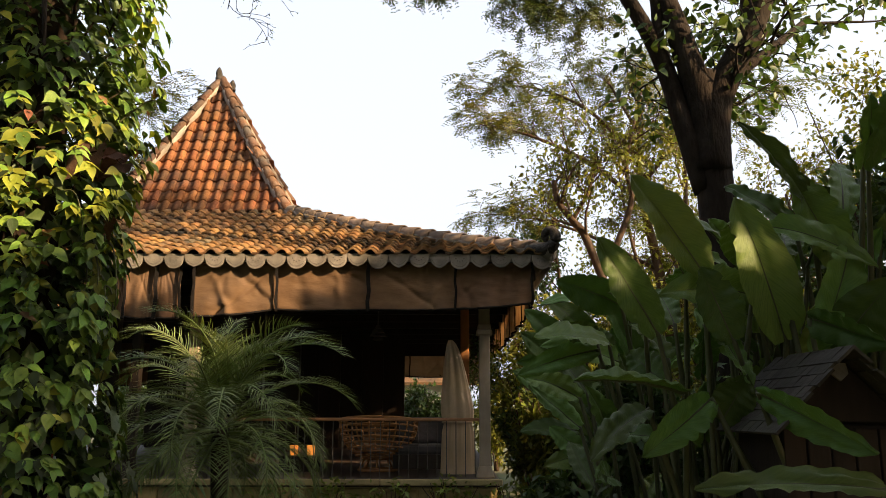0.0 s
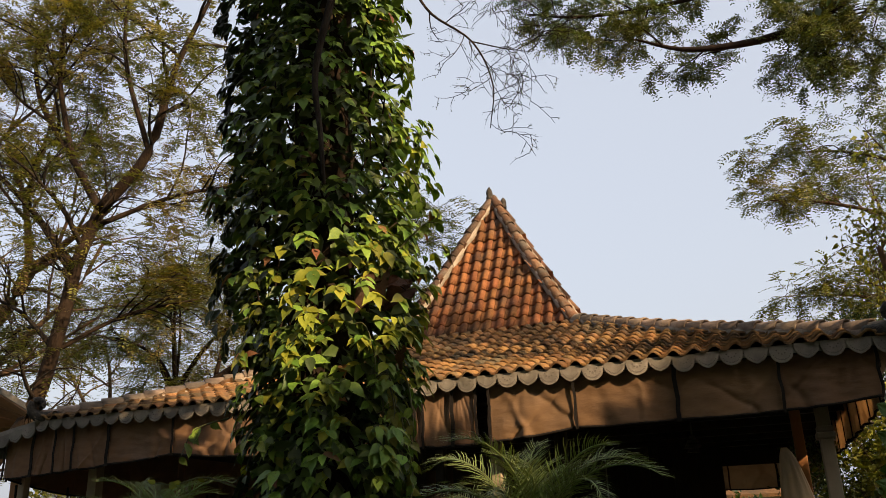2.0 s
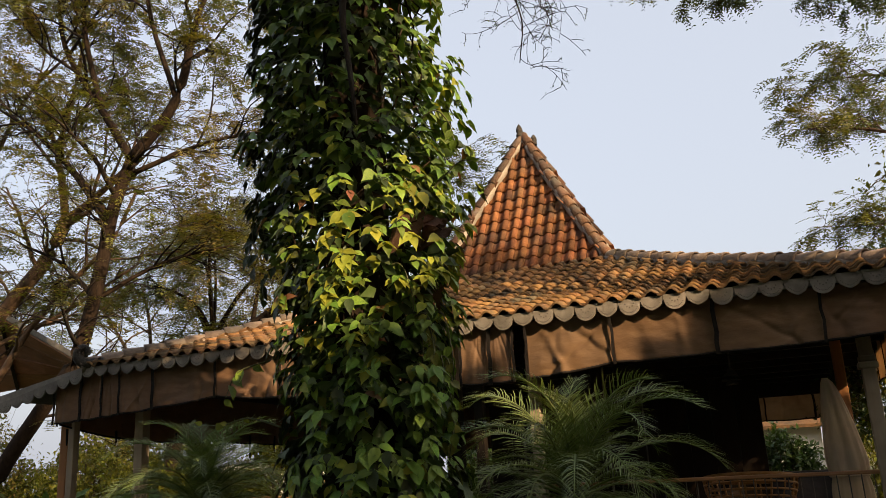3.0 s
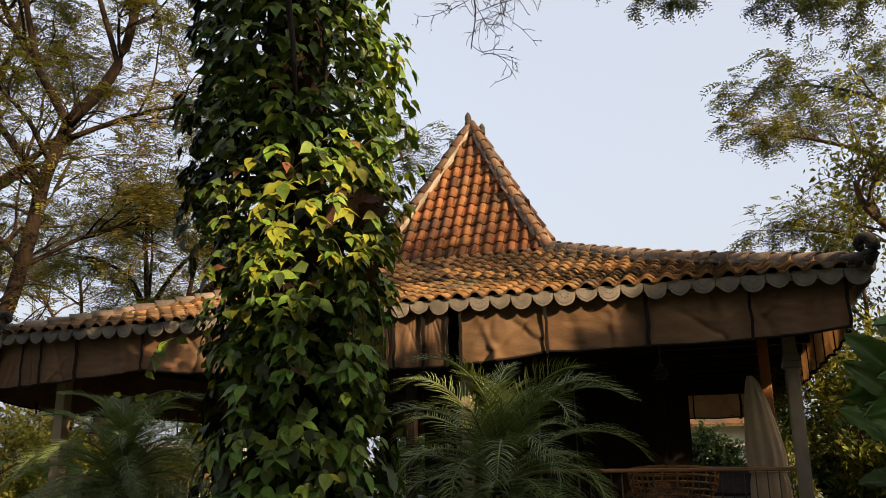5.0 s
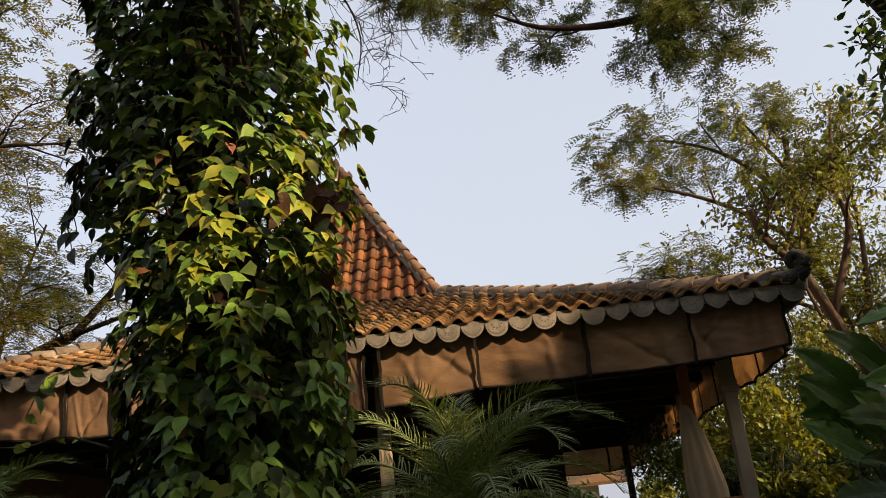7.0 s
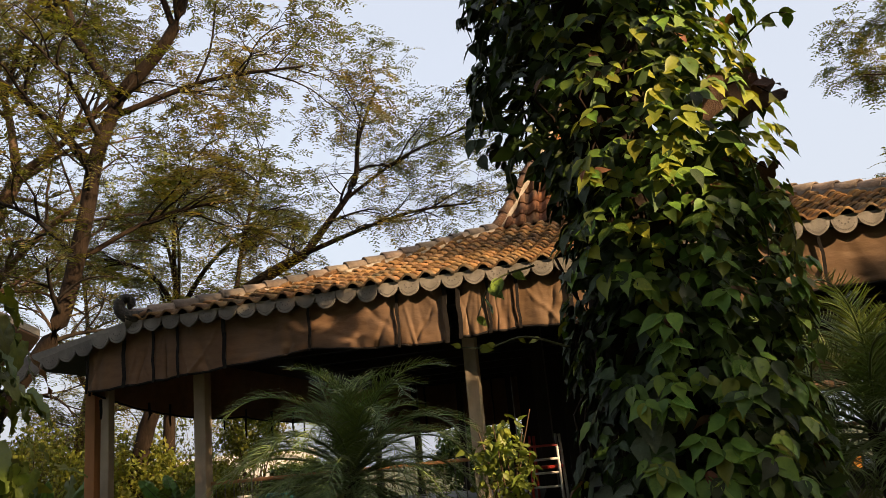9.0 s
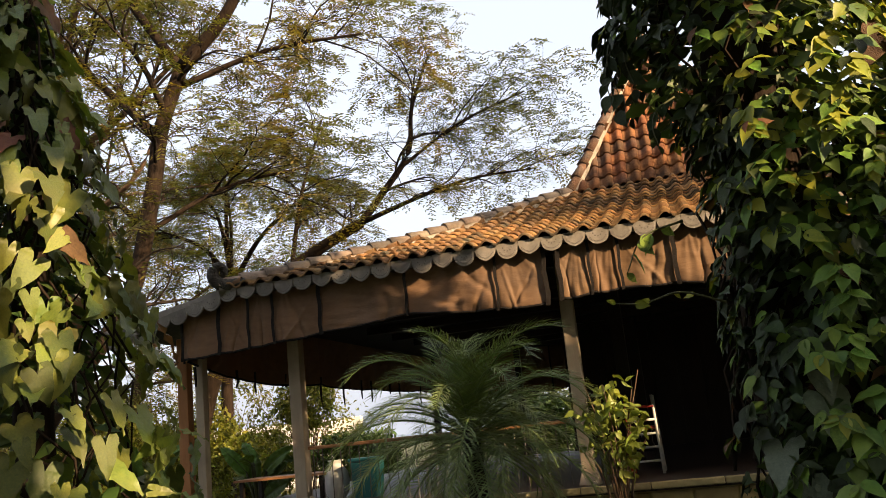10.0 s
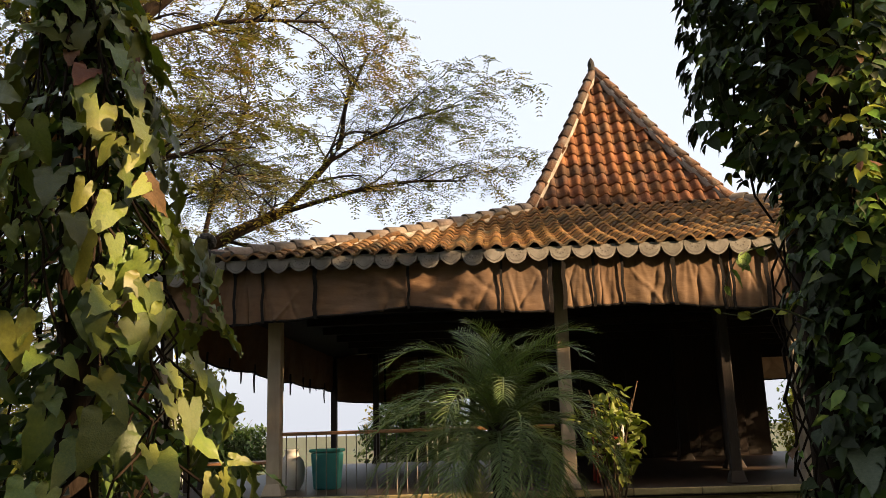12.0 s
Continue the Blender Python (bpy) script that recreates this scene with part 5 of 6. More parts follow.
# ---- big paddle-leaved plants ----
def paddle(base, tip, width, parent, seed, root):
    """One paddle leaf with raised midrib and a stalk down to the root."""
    rs = np.random.default_rng(seed)
    b, t = Vector(base), Vector(tip)
    d = t - b
    L = d.length
    d.normalize()
    view = Vector((0.15, -1, 0.35)) + Vector(rs.normal(scale=0.42, size=3))
    bow, fold, side_bow = rs.uniform(0.08, 0.30), rs.uniform(0.10, 0.55), rs.uniform(-0.10, 0.10)
    s = d.cross(view).normalized()
    nrm = s.cross(d)
    if nrm.z < 0 and abs(nrm.z) > 0.6:
        nrm, s = -nrm, -s
    n, m = 30, 4
    V, F = [], []
    for i in range(n + 1):
        k = i / n
        w = width * 0.37 * (math.sin(math.pi * min(1, k * 0.94 + 0.06) ** 0.85) ** 0.62 if k < 1 else 0.02)
        c = b + d * L * k * (1 - 0.3 * bow * k) - nrm * (bow * L * k * k) + s * (side_bow * L * k * k) + Vector((0, 0, -0.06 * L * k * k))
        for j in range(-m, m + 1):
            q = j / m
            ripple = 0.010 * math.sin(k * 40 + seed + 2 * (q > 0)) * abs(q) + 0.035 * noise.noise((k * 4, q * 2, seed)) * (0.3 + abs(q))
            rip = max(0.0, noise.noise((k * 13, 3 * (q > 0), seed * 2.0)) - 0.28)
            tear = 1 - (0.8 * rip if abs(q) == 1 else 0.4 * rip if abs(q) > 0.7 else 0)
            V.append(c + s * (w * q * tear) + nrm * (fold * w * abs(q) - 0.35 * fold * w * q * q + ripple - (0.012 if j == 0 else 0)))
    cols = 2 * m + 1
    for i in range(n):
        for j in range(cols - 1):
            F.append((i * cols + j, i * cols + j + 1, (i + 1) * cols + j + 1, (i + 1) * cols + j))
    leaf = obj("leaf", V, F, LEAF_BANANA, parent, "", True)
    uv = leaf.data.uv_layers.new(name="leaf")
    for lp in leaf.data.loops:
        i, j = divmod(lp.vertex_index, cols)
        uv.data[lp.index].uv = (abs(j - m) / m + 3.1 * seed, i / n + 0.25 * abs(j - m) / m)
    rib = [V[i * cols + m] - nrm * 0.004 for i in range(n + 1)]
    r = Vector(root)
    mid = r.lerp(b, 0.55) + Vector((0, 0, 0.25))
    stalk = [r, r.lerp(mid, 0.5) + Vector((0, 0, 0.15)), mid, b.lerp(mid, 0.3)]
    Vt, Ft = tube_data(smooth_path(stalk + [b], 4) + rib[1:], [0.02] * 13 + [0.016] * 4 + list(np.linspace(0.012, 0.003, n)), 5)
    obj("stalk", Vt, Ft, STEM, leaf, "", True)
    return leaf


NEAR = [
    (1.68, 5.20, 2.69, 1.21, 5.00, 3.35, 0.42), (1.37, 5.20, 2.29, 0.96, 4.90, 2.90, 0.36), (1.47, 5.00, 1.93, 0.78, 4.80, 2.15, 0.36),
    (2.02, 5.30, 2.56, 1.42, 5.10, 2.71, 0.40), (1.74, 5.40, 2.42, 1.94, 5.00, 2.03, 0.26), (1.26, 5.10, 1.83, 0.81, 4.80, 1.66, 0.30),
]
NEAR_B = [
    (2.21, 5.30, 2.26, 1.91, 5.00, 3.26, 0.50), (2.69, 5.50, 2.78, 2.39, 5.30, 3.47, 0.50), (2.14, 5.60, 2.80, 1.80, 5.20, 3.09, 0.30),
    (1.81, 5.10, 2.24, 1.60, 5.00, 2.73, 0.40), (2.62, 5.20, 2.84, 2.35, 4.90, 2.17, 0.38), (2.49, 5.20, 2.18, 2.65, 4.80, 2.65, 0.45),
]
NEAR_C = [
    (1.75, 4.60, 1.91, 2.09, 4.10, 1.62, 0.28), (2.10, 4.00, 1.46, 1.20, 4.00, 1.58, 0.24), (1.62, 5.00, 1.89, 1.21, 4.80, 1.57, 0.30),
    (2.20, 5.40, 3.04, 2.77, 5.00, 2.87, 0.30), (1.74, 5.20, 1.76, 1.87, 5.00, 2.03, 0.35), (2.24, 5.00, 2.37, 2.49, 4.60, 2.19, 0.30),
]
MID = [
    (1.40, 6.40, 2.63, 0.89, 6.20, 2.83, 0.40), (1.41, 7.00, 2.38, 0.75, 6.60, 2.57, 0.40), (1.31, 7.00, 2.33, 0.65, 6.60, 2.21, 0.30),
    (1.43, 5.80, 2.47, 1.19, 5.60, 2.68, 0.30),
]
FAR = [
    (1.74, 10.5, 2.12, 1.17, 10.2, 2.78, 0.50), (1.79, 10.5, 2.51, 0.95, 10.0, 2.43, 0.40), (2.04, 9.0, 2.97, 1.01, 8.6, 3.16, 0.50),
    (1.75, 9.5, 2.13, 0.95, 9.2, 2.34, 0.45), (1.90, 9.0, 2.35, 1.10, 8.7, 2.72, 0.50), (2.10, 11.0, 2.67, 1.17, 10.6, 2.77, 0.50),
    (1.95, 10.0, 1.60, 1.30, 9.5, 2.05, 0.50), (2.00, 9.6, 1.95, 1.75, 9.1, 2.75, 0.52), (2.30, 9.8, 2.2, 2.0, 9.3, 3.25, 0.50), (1.85, 9.8, 1.3, 1.15, 9.4, 1.45, 0.45), (2.4, 9.4, 1.6, 1.9, 8.9, 1.75, 0.5),
]
CORNER = [
    (1.70, 10.3, 2.20, 0.95, 10.0, 2.85, 0.50), (1.60, 10.4, 2.50, 1.05, 10.1, 3.15, 0.48), (1.90, 10.2, 2.60, 1.35, 9.9, 3.30, 0.50),
    (1.50, 10.2, 1.90, 0.85, 9.9, 2.35, 0.46), (1.60, 10.1, 1.60, 0.90, 9.8, 1.75, 0.45), (2.20, 10.2, 2.70, 1.80, 9.9, 3.50, 0.52),
    (2.50, 10.0, 2.50, 2.20, 9.7, 3.40, 0.52), (1.80, 9.9, 1.90, 1.30, 9.5, 2.60, 0.50), (2.30, 9.8, 1.90, 1.90, 9.4, 2.80, 0.52), (1.40, 10.4, 2.20, 1.00, 10.5, 2.80, 0.36),
]
for lst, root, sd in ((CORNER, (1.9, 10.4, 0), 200), (NEAR, (1.7, 5.6, 0), 100), (NEAR_B, (2.4, 5.6, 0), 120), (NEAR_C, (2.3, 4.9, 0), 140), (MID, (1.8, 7.1, 0), 160), (FAR, (2.2, 10.2, 0), 180)):
    h = thing("paddle_leaf_plant", "tall clump of dark green paddle-shaped leaves", "plant", "paddle-leaved clumps", at=(-0.03, 0, -0.07))
    for i, q in enumerate(lst):
        paddle(q[:3], q[3:6], q[6], h, sd + i, (root[0] + random.uniform(-0.15, 0.15), root[1] + random.uniform(-0.15, 0.15), root[2]))


filler = np.random.default_rng(55)
for cx, cy, cz, n, sd in ((1.75, 5.9, 2.2, 12, 520), (2.5, 5.9, 2.5, 22, 560), (2.75, 5.6, 2.9, 10, 585), (1.7, 8.2, 2.1, 10, 600), (1.45, 7.2, 1.7, 7, 700), (2.9, 7.7, 2.7, 12, 720), (2.1, 9.0, 2.1, 8, 740)):
    h = thing("paddle_leaf_plant", "dark shaded clump of paddle-shaped leaves", "plant", "paddle-leaved clumps")
    for i in range(n):
        a = filler.uniform(0, 2 * math.pi)
        b = Vector((cx + 0.3 * math.cos(a), cy + 0.25 * math.sin(a), cz + filler.uniform(-0.9, 0.5)))
        e = b + Vector((0.45 * math.cos(a), 0.3 * math.sin(a), filler.uniform(0.05, 0.75)))
        paddle(b, e, filler.uniform(0.24, 0.4), h, sd + i, (cx + filler.uniform(-0.2, 0.2), cy + filler.uniform(-0.1, 0.2), 0))
for cx, cy, n, sd in ((-12.45, 14.4, 17, 640), (-13.9, 13.2, 9, 670)):
    h = thing("paddle_leaf_plant", "grey-green paddle-leaved plant beside the side posts", "plant", "paddle-leaved clumps")
    for i in range(n):
        a = filler.uniform(0, 2 * math.pi)
        b = Vector((cx + 0.2 * math.cos(a), cy + 0.2 * math.sin(a), filler.uniform(0.9, 1.5)))
        e = b + Vector((0.55 * math.cos(a), 0.4 * math.sin(a), filler.uniform(0.1, 0.7)))
        paddle(b, e, filler.uniform(0.26, 0.38), h, sd + i, (cx, cy, 0))


# ---- shrubs and hedges ----
def shrub(label, at, size, n, leaf, mat, seed, name="shrub", category="shrub", gaps=0.0, template=T_FOLD, crown=(0.5, 0.55)):
    """Uneven shrub: stems with a crown of single leaves."""
    t = thing(name, label, category)
    rs = np.random.default_rng(seed)
    st = Pile()
    tips = []
    for i in range(14):
        a = rs.uniform(0, 2 * math.pi)
        e = Vector((at[0] + size[0] * rs.uniform(0.2, 0.9) * math.cos(a), at[1] + size[1] * rs.uniform(0.2, 0.9) * math.sin(a), at[2] + size[2] * rs.uniform(0.5, 1.0)))
        b = Vector((at[0] + rs.normal(0, 0.08) * size[0], at[1] + rs.normal(0, 0.08) * size[1], at[2]))
        st.tube(smooth_path([b, b.lerp(e, 0.5) + Vector((0, 0, 0.15 * size[2])), e], 4), np.linspace(0.018, 0.005, 9), 4)
    st.make("stem", BARK_W, t)["kind"] = "stuff"
    pos = rs.normal(size=(n * 3, 3))
    pos /= np.linalg.norm(pos, axis=1, keepdims=True)
    lump = np.array([noise.noise(Vector(p) * 2.2 + Vector((seed, 0, 0))) for p in pos])
    pos = pos * (0.75 + 0.45 * lump)[:, None] * rs.uniform(0.35, 1.0, (n * 3, 1)) ** 0.5
    keep = np.array([noise.noise(Vector(p) * 3.5 + Vector((0, seed, 0))) > gaps - 0.25 for p in pos])
    pos = pos[keep][:n]
    pos = pos * np.array((size[0], size[1], size[2] * crown[1])) + np.array(at) + np.array((0, 0, size[2] * crown[0]))
    pos = pos[(pos[:, 2] > 0.05) & sun_gaps(pos)]
    m = len(pos)
    leaf_mesh("crown", pos, rs.normal(scale=0.8, size=(m, 3)) + (0, 0, -0.2), rs.normal(scale=0.6, size=(m, 3)) + (0, -0.3, 0.8), leaf * rs.uniform(0.6, 1.4, m), template, mat, t)
    return t


shrub("bright yellow-green sunlit shrub beside the pavilion corner", (1.4, 13.9, 0), (0.55, 0.5, 2.3), 1300, 0.11, LEAF_SHOOT, 735)
shrub("yellow-green young shrub beside the pavilion step", (-5.9, 10.5, 0), (0.44, 0.38, 2.15), 330, 0.12, LEAF_SHOOT, 71, template=T_IVY, crown=(0.70, 0.30), gaps=0.2)
for i in range(5):
    shrub("low green creeper along the plinth edge", (-2.2 + i * 0.75, 10.88, 0), (0.42, 0.10, 0.86 + 0.05 * (i % 2)), 150, 0.085, LEAF_SHOOT, 730 + i, "creeper", "creeper", crown=(0.72, 0.42))
for i, (x, y, sx, sz, mt, n) in enumerate(((2.6, 14.6, 1.3, 2.4, LEAF_BROAD, 2200), (4.4, 19, 2.0, 3.4, LEAF_HEDGE, 2600), (3.2, 9.0, 1.1, 3.0, LEAF_BROAD, 2600), (1.9, 8.4, 0.7, 2.4, LEAF_BROAD, 2000),
                                            (4.3, 7.2, 1.6, 4.7, LEAF_BROAD, 4200), (1.15, 6.7, 0.5, 1.15, LEAF_BROAD, 1100), (1.7, 6.2, 0.5, 1.1, LEAF_BROAD, 1100), (1.0, 8.2, 0.5, 1.2, LEAF_BROAD, 1000), (3.4, 5.6, 0.9, 2.6, LEAF_BROAD, 2200), (4.6, 10.5, 1.4, 5.2, LEAF_BROAD, 3600))):
    shrub("dense leafy garden shrub", (x, y, 0), (sx, sx * 0.8, sz), n * 2, 0.12, mt, 80 + i)
for i, (x, y, sx, sz, n) in enumerate(((2.2, 17.5, 1.6, 4.4, 3600), (5.2, 14.5, 1.8, 5.2, 3800), (7.6, 17.5, 2.2, 6.0, 3600), (2.7, 11.8, 0.9, 2.4, 2000), (1.75, 13.6, 0.75, 2.1, 2200), (2.0, 16.5, 1.2, 2.6, 3000), (1.6, 10.2, 0.6, 1.5, 1600))):
    # the near shrubs and one behind get the darker leaf as painted shade
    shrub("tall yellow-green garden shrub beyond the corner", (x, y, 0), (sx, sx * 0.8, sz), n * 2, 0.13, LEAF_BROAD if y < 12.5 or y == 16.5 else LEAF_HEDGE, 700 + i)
for i, (x, y, sx, sz) in enumerate(((-17.5, 20.5, 1.8, 3.2), (-21, 21, 2.2, 3.8), (-24, 18, 2.2, 2.8), (-27, 24, 2.6, 3.4), (-18.5, 25, 2.4, 2.4), (-22.5, 25.5, 2.4, 3.2), (-26, 27, 2.6, 4.2), (-30, 27, 3.0, 3.0), (-34, 24, 3.0, 3.0))):
    shrub("dusty green garden shrub beyond the side posts", (x, y, 0), (sx, sx * 0.7, sz), 5200, 0.15, LEAF_HEDGE, 260 + i)
for i in (0, 1, 3, 4, 7, 8):
    x = -20 + i * 3.4
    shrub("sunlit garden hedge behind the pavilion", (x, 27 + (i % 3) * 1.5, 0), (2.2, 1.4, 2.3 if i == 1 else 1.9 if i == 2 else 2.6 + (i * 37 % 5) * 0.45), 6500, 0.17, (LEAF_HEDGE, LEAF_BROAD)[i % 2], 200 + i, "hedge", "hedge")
shrub("sunlit yellow-green young tree beyond the back posts", (-16.6, 25.0, 0), (1.3, 1.0, 4.2), 3000, 0.15, LEAF_HEDGE, 97, "young_tree", "tree", crown=(0.72, 0.3))
shrub("sunlit yellow-green shrub behind the back corner", (1.5, 25.5, 0), (0.9, 0.7, 3.0), 3200, 0.13, LEAF_HEDGE, 96)

for i, (x, y, sx, sz) in enumerate(((-27.5, 22.5, 2.4, 5.4), (-24.2, 25.5, 2.4, 5.0), (-32, 25, 3.0, 6.2), (-18.4, 28.5, 2.6, 4.8), (-21.8, 30, 2.8, 5.2), (-10.2, 30, 2.2, 4.2), (-26, 31, 3.0, 5.6))):
    shrub("airy pale-green young tree beyond the hedge", (x, y, 0), (sx, sx * 0.7, sz), 2300, 0.15, LEAF_WARM, 840 + i, "young_tree", "tree", 0.1)

# unseen trees added round and over the path; their low dense crowns shade the foreground
def shade_tree(x, y, h, sx, sy, sz, n, seed, by=None):
    by = y - 0.5 if by is None else by
    t = thing("tree", "unseen tree with a dense crown, added to cast shade", "tree", "garden trees over the path")
    tr = Pile()
    tr.tube(smooth_path([(x, by, 0), (x + 0.15, by + 0.1, h * 0.5), (x, y, h)], 5), np.linspace(0.26, 0.12, 11), 9)
    tr.make("trunk", BARK_D, t)
    rs = np.random.default_rng(seed)
    n = int(n * 1.5)
    p = rs.normal(size=(n, 3))
    p /= np.linalg.norm(p, axis=1, keepdims=True)
    lump = np.array([noise.noise(Vector(q) * 2 + Vector((seed * 5.0, 0, 0))) for q in p])
    p = p * (0.85 + 0.3 * lump)[:, None] * rs.uniform(0.1, 1, (n, 1)) ** 0.5 * np.array((sx, sy, sz)) + np.array((x, y, h))
    # crowns are trimmed to leave the eaves in sun, and cut open along GAPS
    reach = np.maximum((10.74 - p[:, 1]) / -SUNWARD[1], (p[:, 0] - 1.6) / SUNWARD[0])
    p = p[(p[:, 2] - reach * SUNWARD[2] < 3.65) | (p[:, 0] - reach * SUNWARD[0] < -12.5)]
    p = p[sun_gaps(p)]
    n = len(p)
    leaf_mesh("crown", p, rs.normal(size=(n, 3)), rs.normal(size=(n, 3)), 0.52 * rs.uniform(0.6, 1.4, n), T_FOLD, LEAF_BROAD, t)


for i, (x, y, h, sx, sy, sz, n) in enumerate((
        (-14.5, -1.0, 7.0, 4.0, 3.4, 1.9, 3400), (-4.5, -3.6, 7.2, 3.0, 2.6, 1.6, 2400), (4.6, -2.2, 7.2, 4.2, 4.4, 2.0, 4000),
        (10.5, -1.0, 7.0, 4.0, 4.4, 2.6, 4200), (-10, -9, 6.0, 4.2, 2.6, 5.0, 3600), (-3, -11, 5.0, 4.2, 2.6, 3.4, 3000), (4, -9.5, 6.0, 4.2, 2.6, 5.0, 3600), (13.6, 9.5, 6.4, 2.8, 1.7, 2.8, 3400),
        (10.5, -7.5, 5.5, 4.0, 2.6, 5.0, 3600), (-18.5, 3.5, 5.0, 2.6, 4.6, 4.6, 3400), (-16.5, -6, 5.5, 3.2, 3.2, 4.6, 3000),
        (6.6, 7.2, 4.4, 1.8, 1.7, 2.6, 2600), (9.8, 7.6, 5.2, 2.3, 1.5, 3.0, 3400), (13.6, 6.4, 6.2, 2.4, 1.6, 3.6, 3400), (9.6, 5.4, 5.2, 2.4, 2.2, 3.6, 3400), (13.0, 3.6, 6.0, 2.6, 2.4, 4.4, 3600), (6.8, 3.2, 5.4, 2.2, 1.8, 3.4, 3000), (16.5, 1.5, 7.0, 2.8, 2.8, 5.0, 3600),
        (-4.0, 3.4, 11.4, 4.2, 2.3, 1.2, 5200), (-10.0, -0.6, 10.4, 3.2, 1.6, 2.2, 3600), (4.6, -0.8, 11.0, 2.8, 1.6, 2.2, 3600), (-5.0, -0.6, 10.8, 3.0, 1.6, 2.2, 3800), (0.0, -0.6, 10.8, 3.0, 1.6, 2.2, 3800), (1.9, 3.4, 9.6, 3.1, 1.5, 2.5, 7000), (9.8, 4.2, 9.4, 4.0, 1.4, 1.0, 4200), (-5.0, 2.6, 8.3, 2.6, 1.3, 0.9, 1800), (-7.6, 2.2, 7.2, 2.6, 1.3, 0.9, 1800), (5.6, 1.6, 9.2, 2.8, 2.0, 2.4, 3200), (2.2, 2.0, 9.0, 2.4, 1.6, 2.0, 2400), (9.6, -1.2, 10.0, 2.8, 2.2, 2.6, 3000))):
    shade_tree(x, y, h, sx, sy, sz, n, 400 + i, -1.8 if 1.0 < y < 3.45 and x < 6 else None)


# ---- railing, drape and furniture ----
def railing(x0, x1, y, z, label, rods=True):
    r = thing("railing", label, "railing", "pavilion railings")
    bm = bmesh.new()
    add_box(bm, x0, x1, y - 0.05, y + 0.05, z - 0.045, z, 0.012)
    part("handrail", bm, RAILW, r, "reddish polished wooden handrail")
    n = int((x1 - x0) / 0.125)
    for i in range(n):
        x = x0 + (i + 0.5) * (x1 - x0) / n
        V, F = tube_data([(x, y, FZ), (x, y, z - 0.04)], 0.007, 5)
        obj("baluster", V, F, IRON, r)
    return r


railing(-3.39, 0.45, 11.40, 1.66, "wooden handrail on thin iron balusters")
railing(-9.98, -6.50, 11.40, 1.66, "wooden handrail on thin iron balusters between posts")


def drape():
    d = thing("curtain", "cream cotton curtain tied back beside the corner post", "curtain")
    V, F = [], []
    nz, na = 30, 44
    for j in range(nz + 1):
        k = j / nz
        z = 2.74 - (2.74 - FZ - 0.02) * k
        waist = math.exp(-((z - 1.62) / 0.10) ** 2)
        if z > 1.62:
            w = 0.03 + 0.20 * ((2.74 - z) / 1.12) ** 0.62
            cx = 0.06 + 0.10 * ((2.74 - z) / 1.12) ** 0.7
        else:
            w = 0.20 + 0.03 * (1.62 - z)
            cx = 0.16
        w *= 1 - 0.13 * waist
        for i in range(na):
            a = 2 * math.pi * i / na
            fold = 1 + 0.10 * math.sin(i * 2 * math.pi * 9 / na + 0.7 * k) + 0.05 * math.sin(i * 2 * math.pi * 5 / na)
            V.append((cx + w * math.cos(a) * fold, 11.75 + w * 0.45 * math.sin(a) * fold, z))
    for j in range(nz):
        for i in range(na):
            F.append((j * na + i, (j + 1) * na + i, (j + 1) * na + (i + 1) % na, j * na + (i + 1) % na))
    c = obj("cloth", V, F, DRAPE, d, "", True)
    pts = [(0.155 + 0.205 * math.cos(a), 11.75 + 0.1 * math.sin(a), 1.60) for a in (2 * math.pi * i / 24 for i in range(25))]
    Vt, Ft = tube_data(pts, 0.018, 6)
    obj("tie_band", Vt, Ft, DRAPE, d, "twisted cream tie band", True)


drape()


def papasan(x, y, turn, s=1.0):
    """Round woven rattan bowl on a ring base."""
    c = thing("rattan_chair", "round woven rattan bowl chair on a ring base", "chair", "rattan chairs", at=(x, y, FZ))
    R = 0.60 * s
    DEP = 0.95
    tilt = Matrix.Rotation(radians(7), 4, 'X')
    rot = Matrix.Rotation(radians(turn), 4, 'Z')
    T = rot @ Matrix.Translation((0, 0, 0.75 * s)) @ tilt
    def tub(name, pts, r, parent=c, sides=6):
        V, F = tube_data([T @ Vector(p) for p in pts], r, sides)
        return obj(name, V, F, RATTAN, parent, "", True)
    def ringp(r, z, n=30):
        return [(r * math.cos(2 * math.pi * i / n), r * math.sin(2 * math.pi * i / n), z) for i in range(n + 1)]
    tub("rim", ringp(R, 0.0), 0.026)
    for q in range(1, 9):
        k = q / 9
        tub("hoop", ringp(R * math.cos(k * 1.25), -R * DEP * math.sin(k * 1.45)), 0.014, sides=5)
    for q in range(18):
        a = 2 * math.pi * q / 18
        tub("spoke", [(R * math.cos(k * 1.35) * math.cos(a), R * math.cos(k * 1.35) * math.sin(a), -R * DEP * math.sin(k * 1.45)) for k in np.linspace(0, 1, 7)], 0.013, sides=5)
    for z, r in ((0.03, 0.30 * s), (0.20 * s, 0.20 * s)):
        V, F = tube_data([rot @ Vector((r * math.cos(2 * math.pi * i / 24), r * math.sin(2 * math.pi * i / 24), z)) for i in range(25)], 0.02, 6)
        obj("base_ring", V, F, RATTAN, c, "", True)
    for q in range(8):
        a = 2 * math.pi * q / 8
        V, F = tube_data([(0.30 * s * math.cos(a), 0.30 * s * math.sin(a), 0.03), (0.20 * s * math.cos(a), 0.20 * s * math.sin(a), 0.20 * s)], 0.014, 5)
        obj("base_strut", V, F, RATTAN, c, "", True)


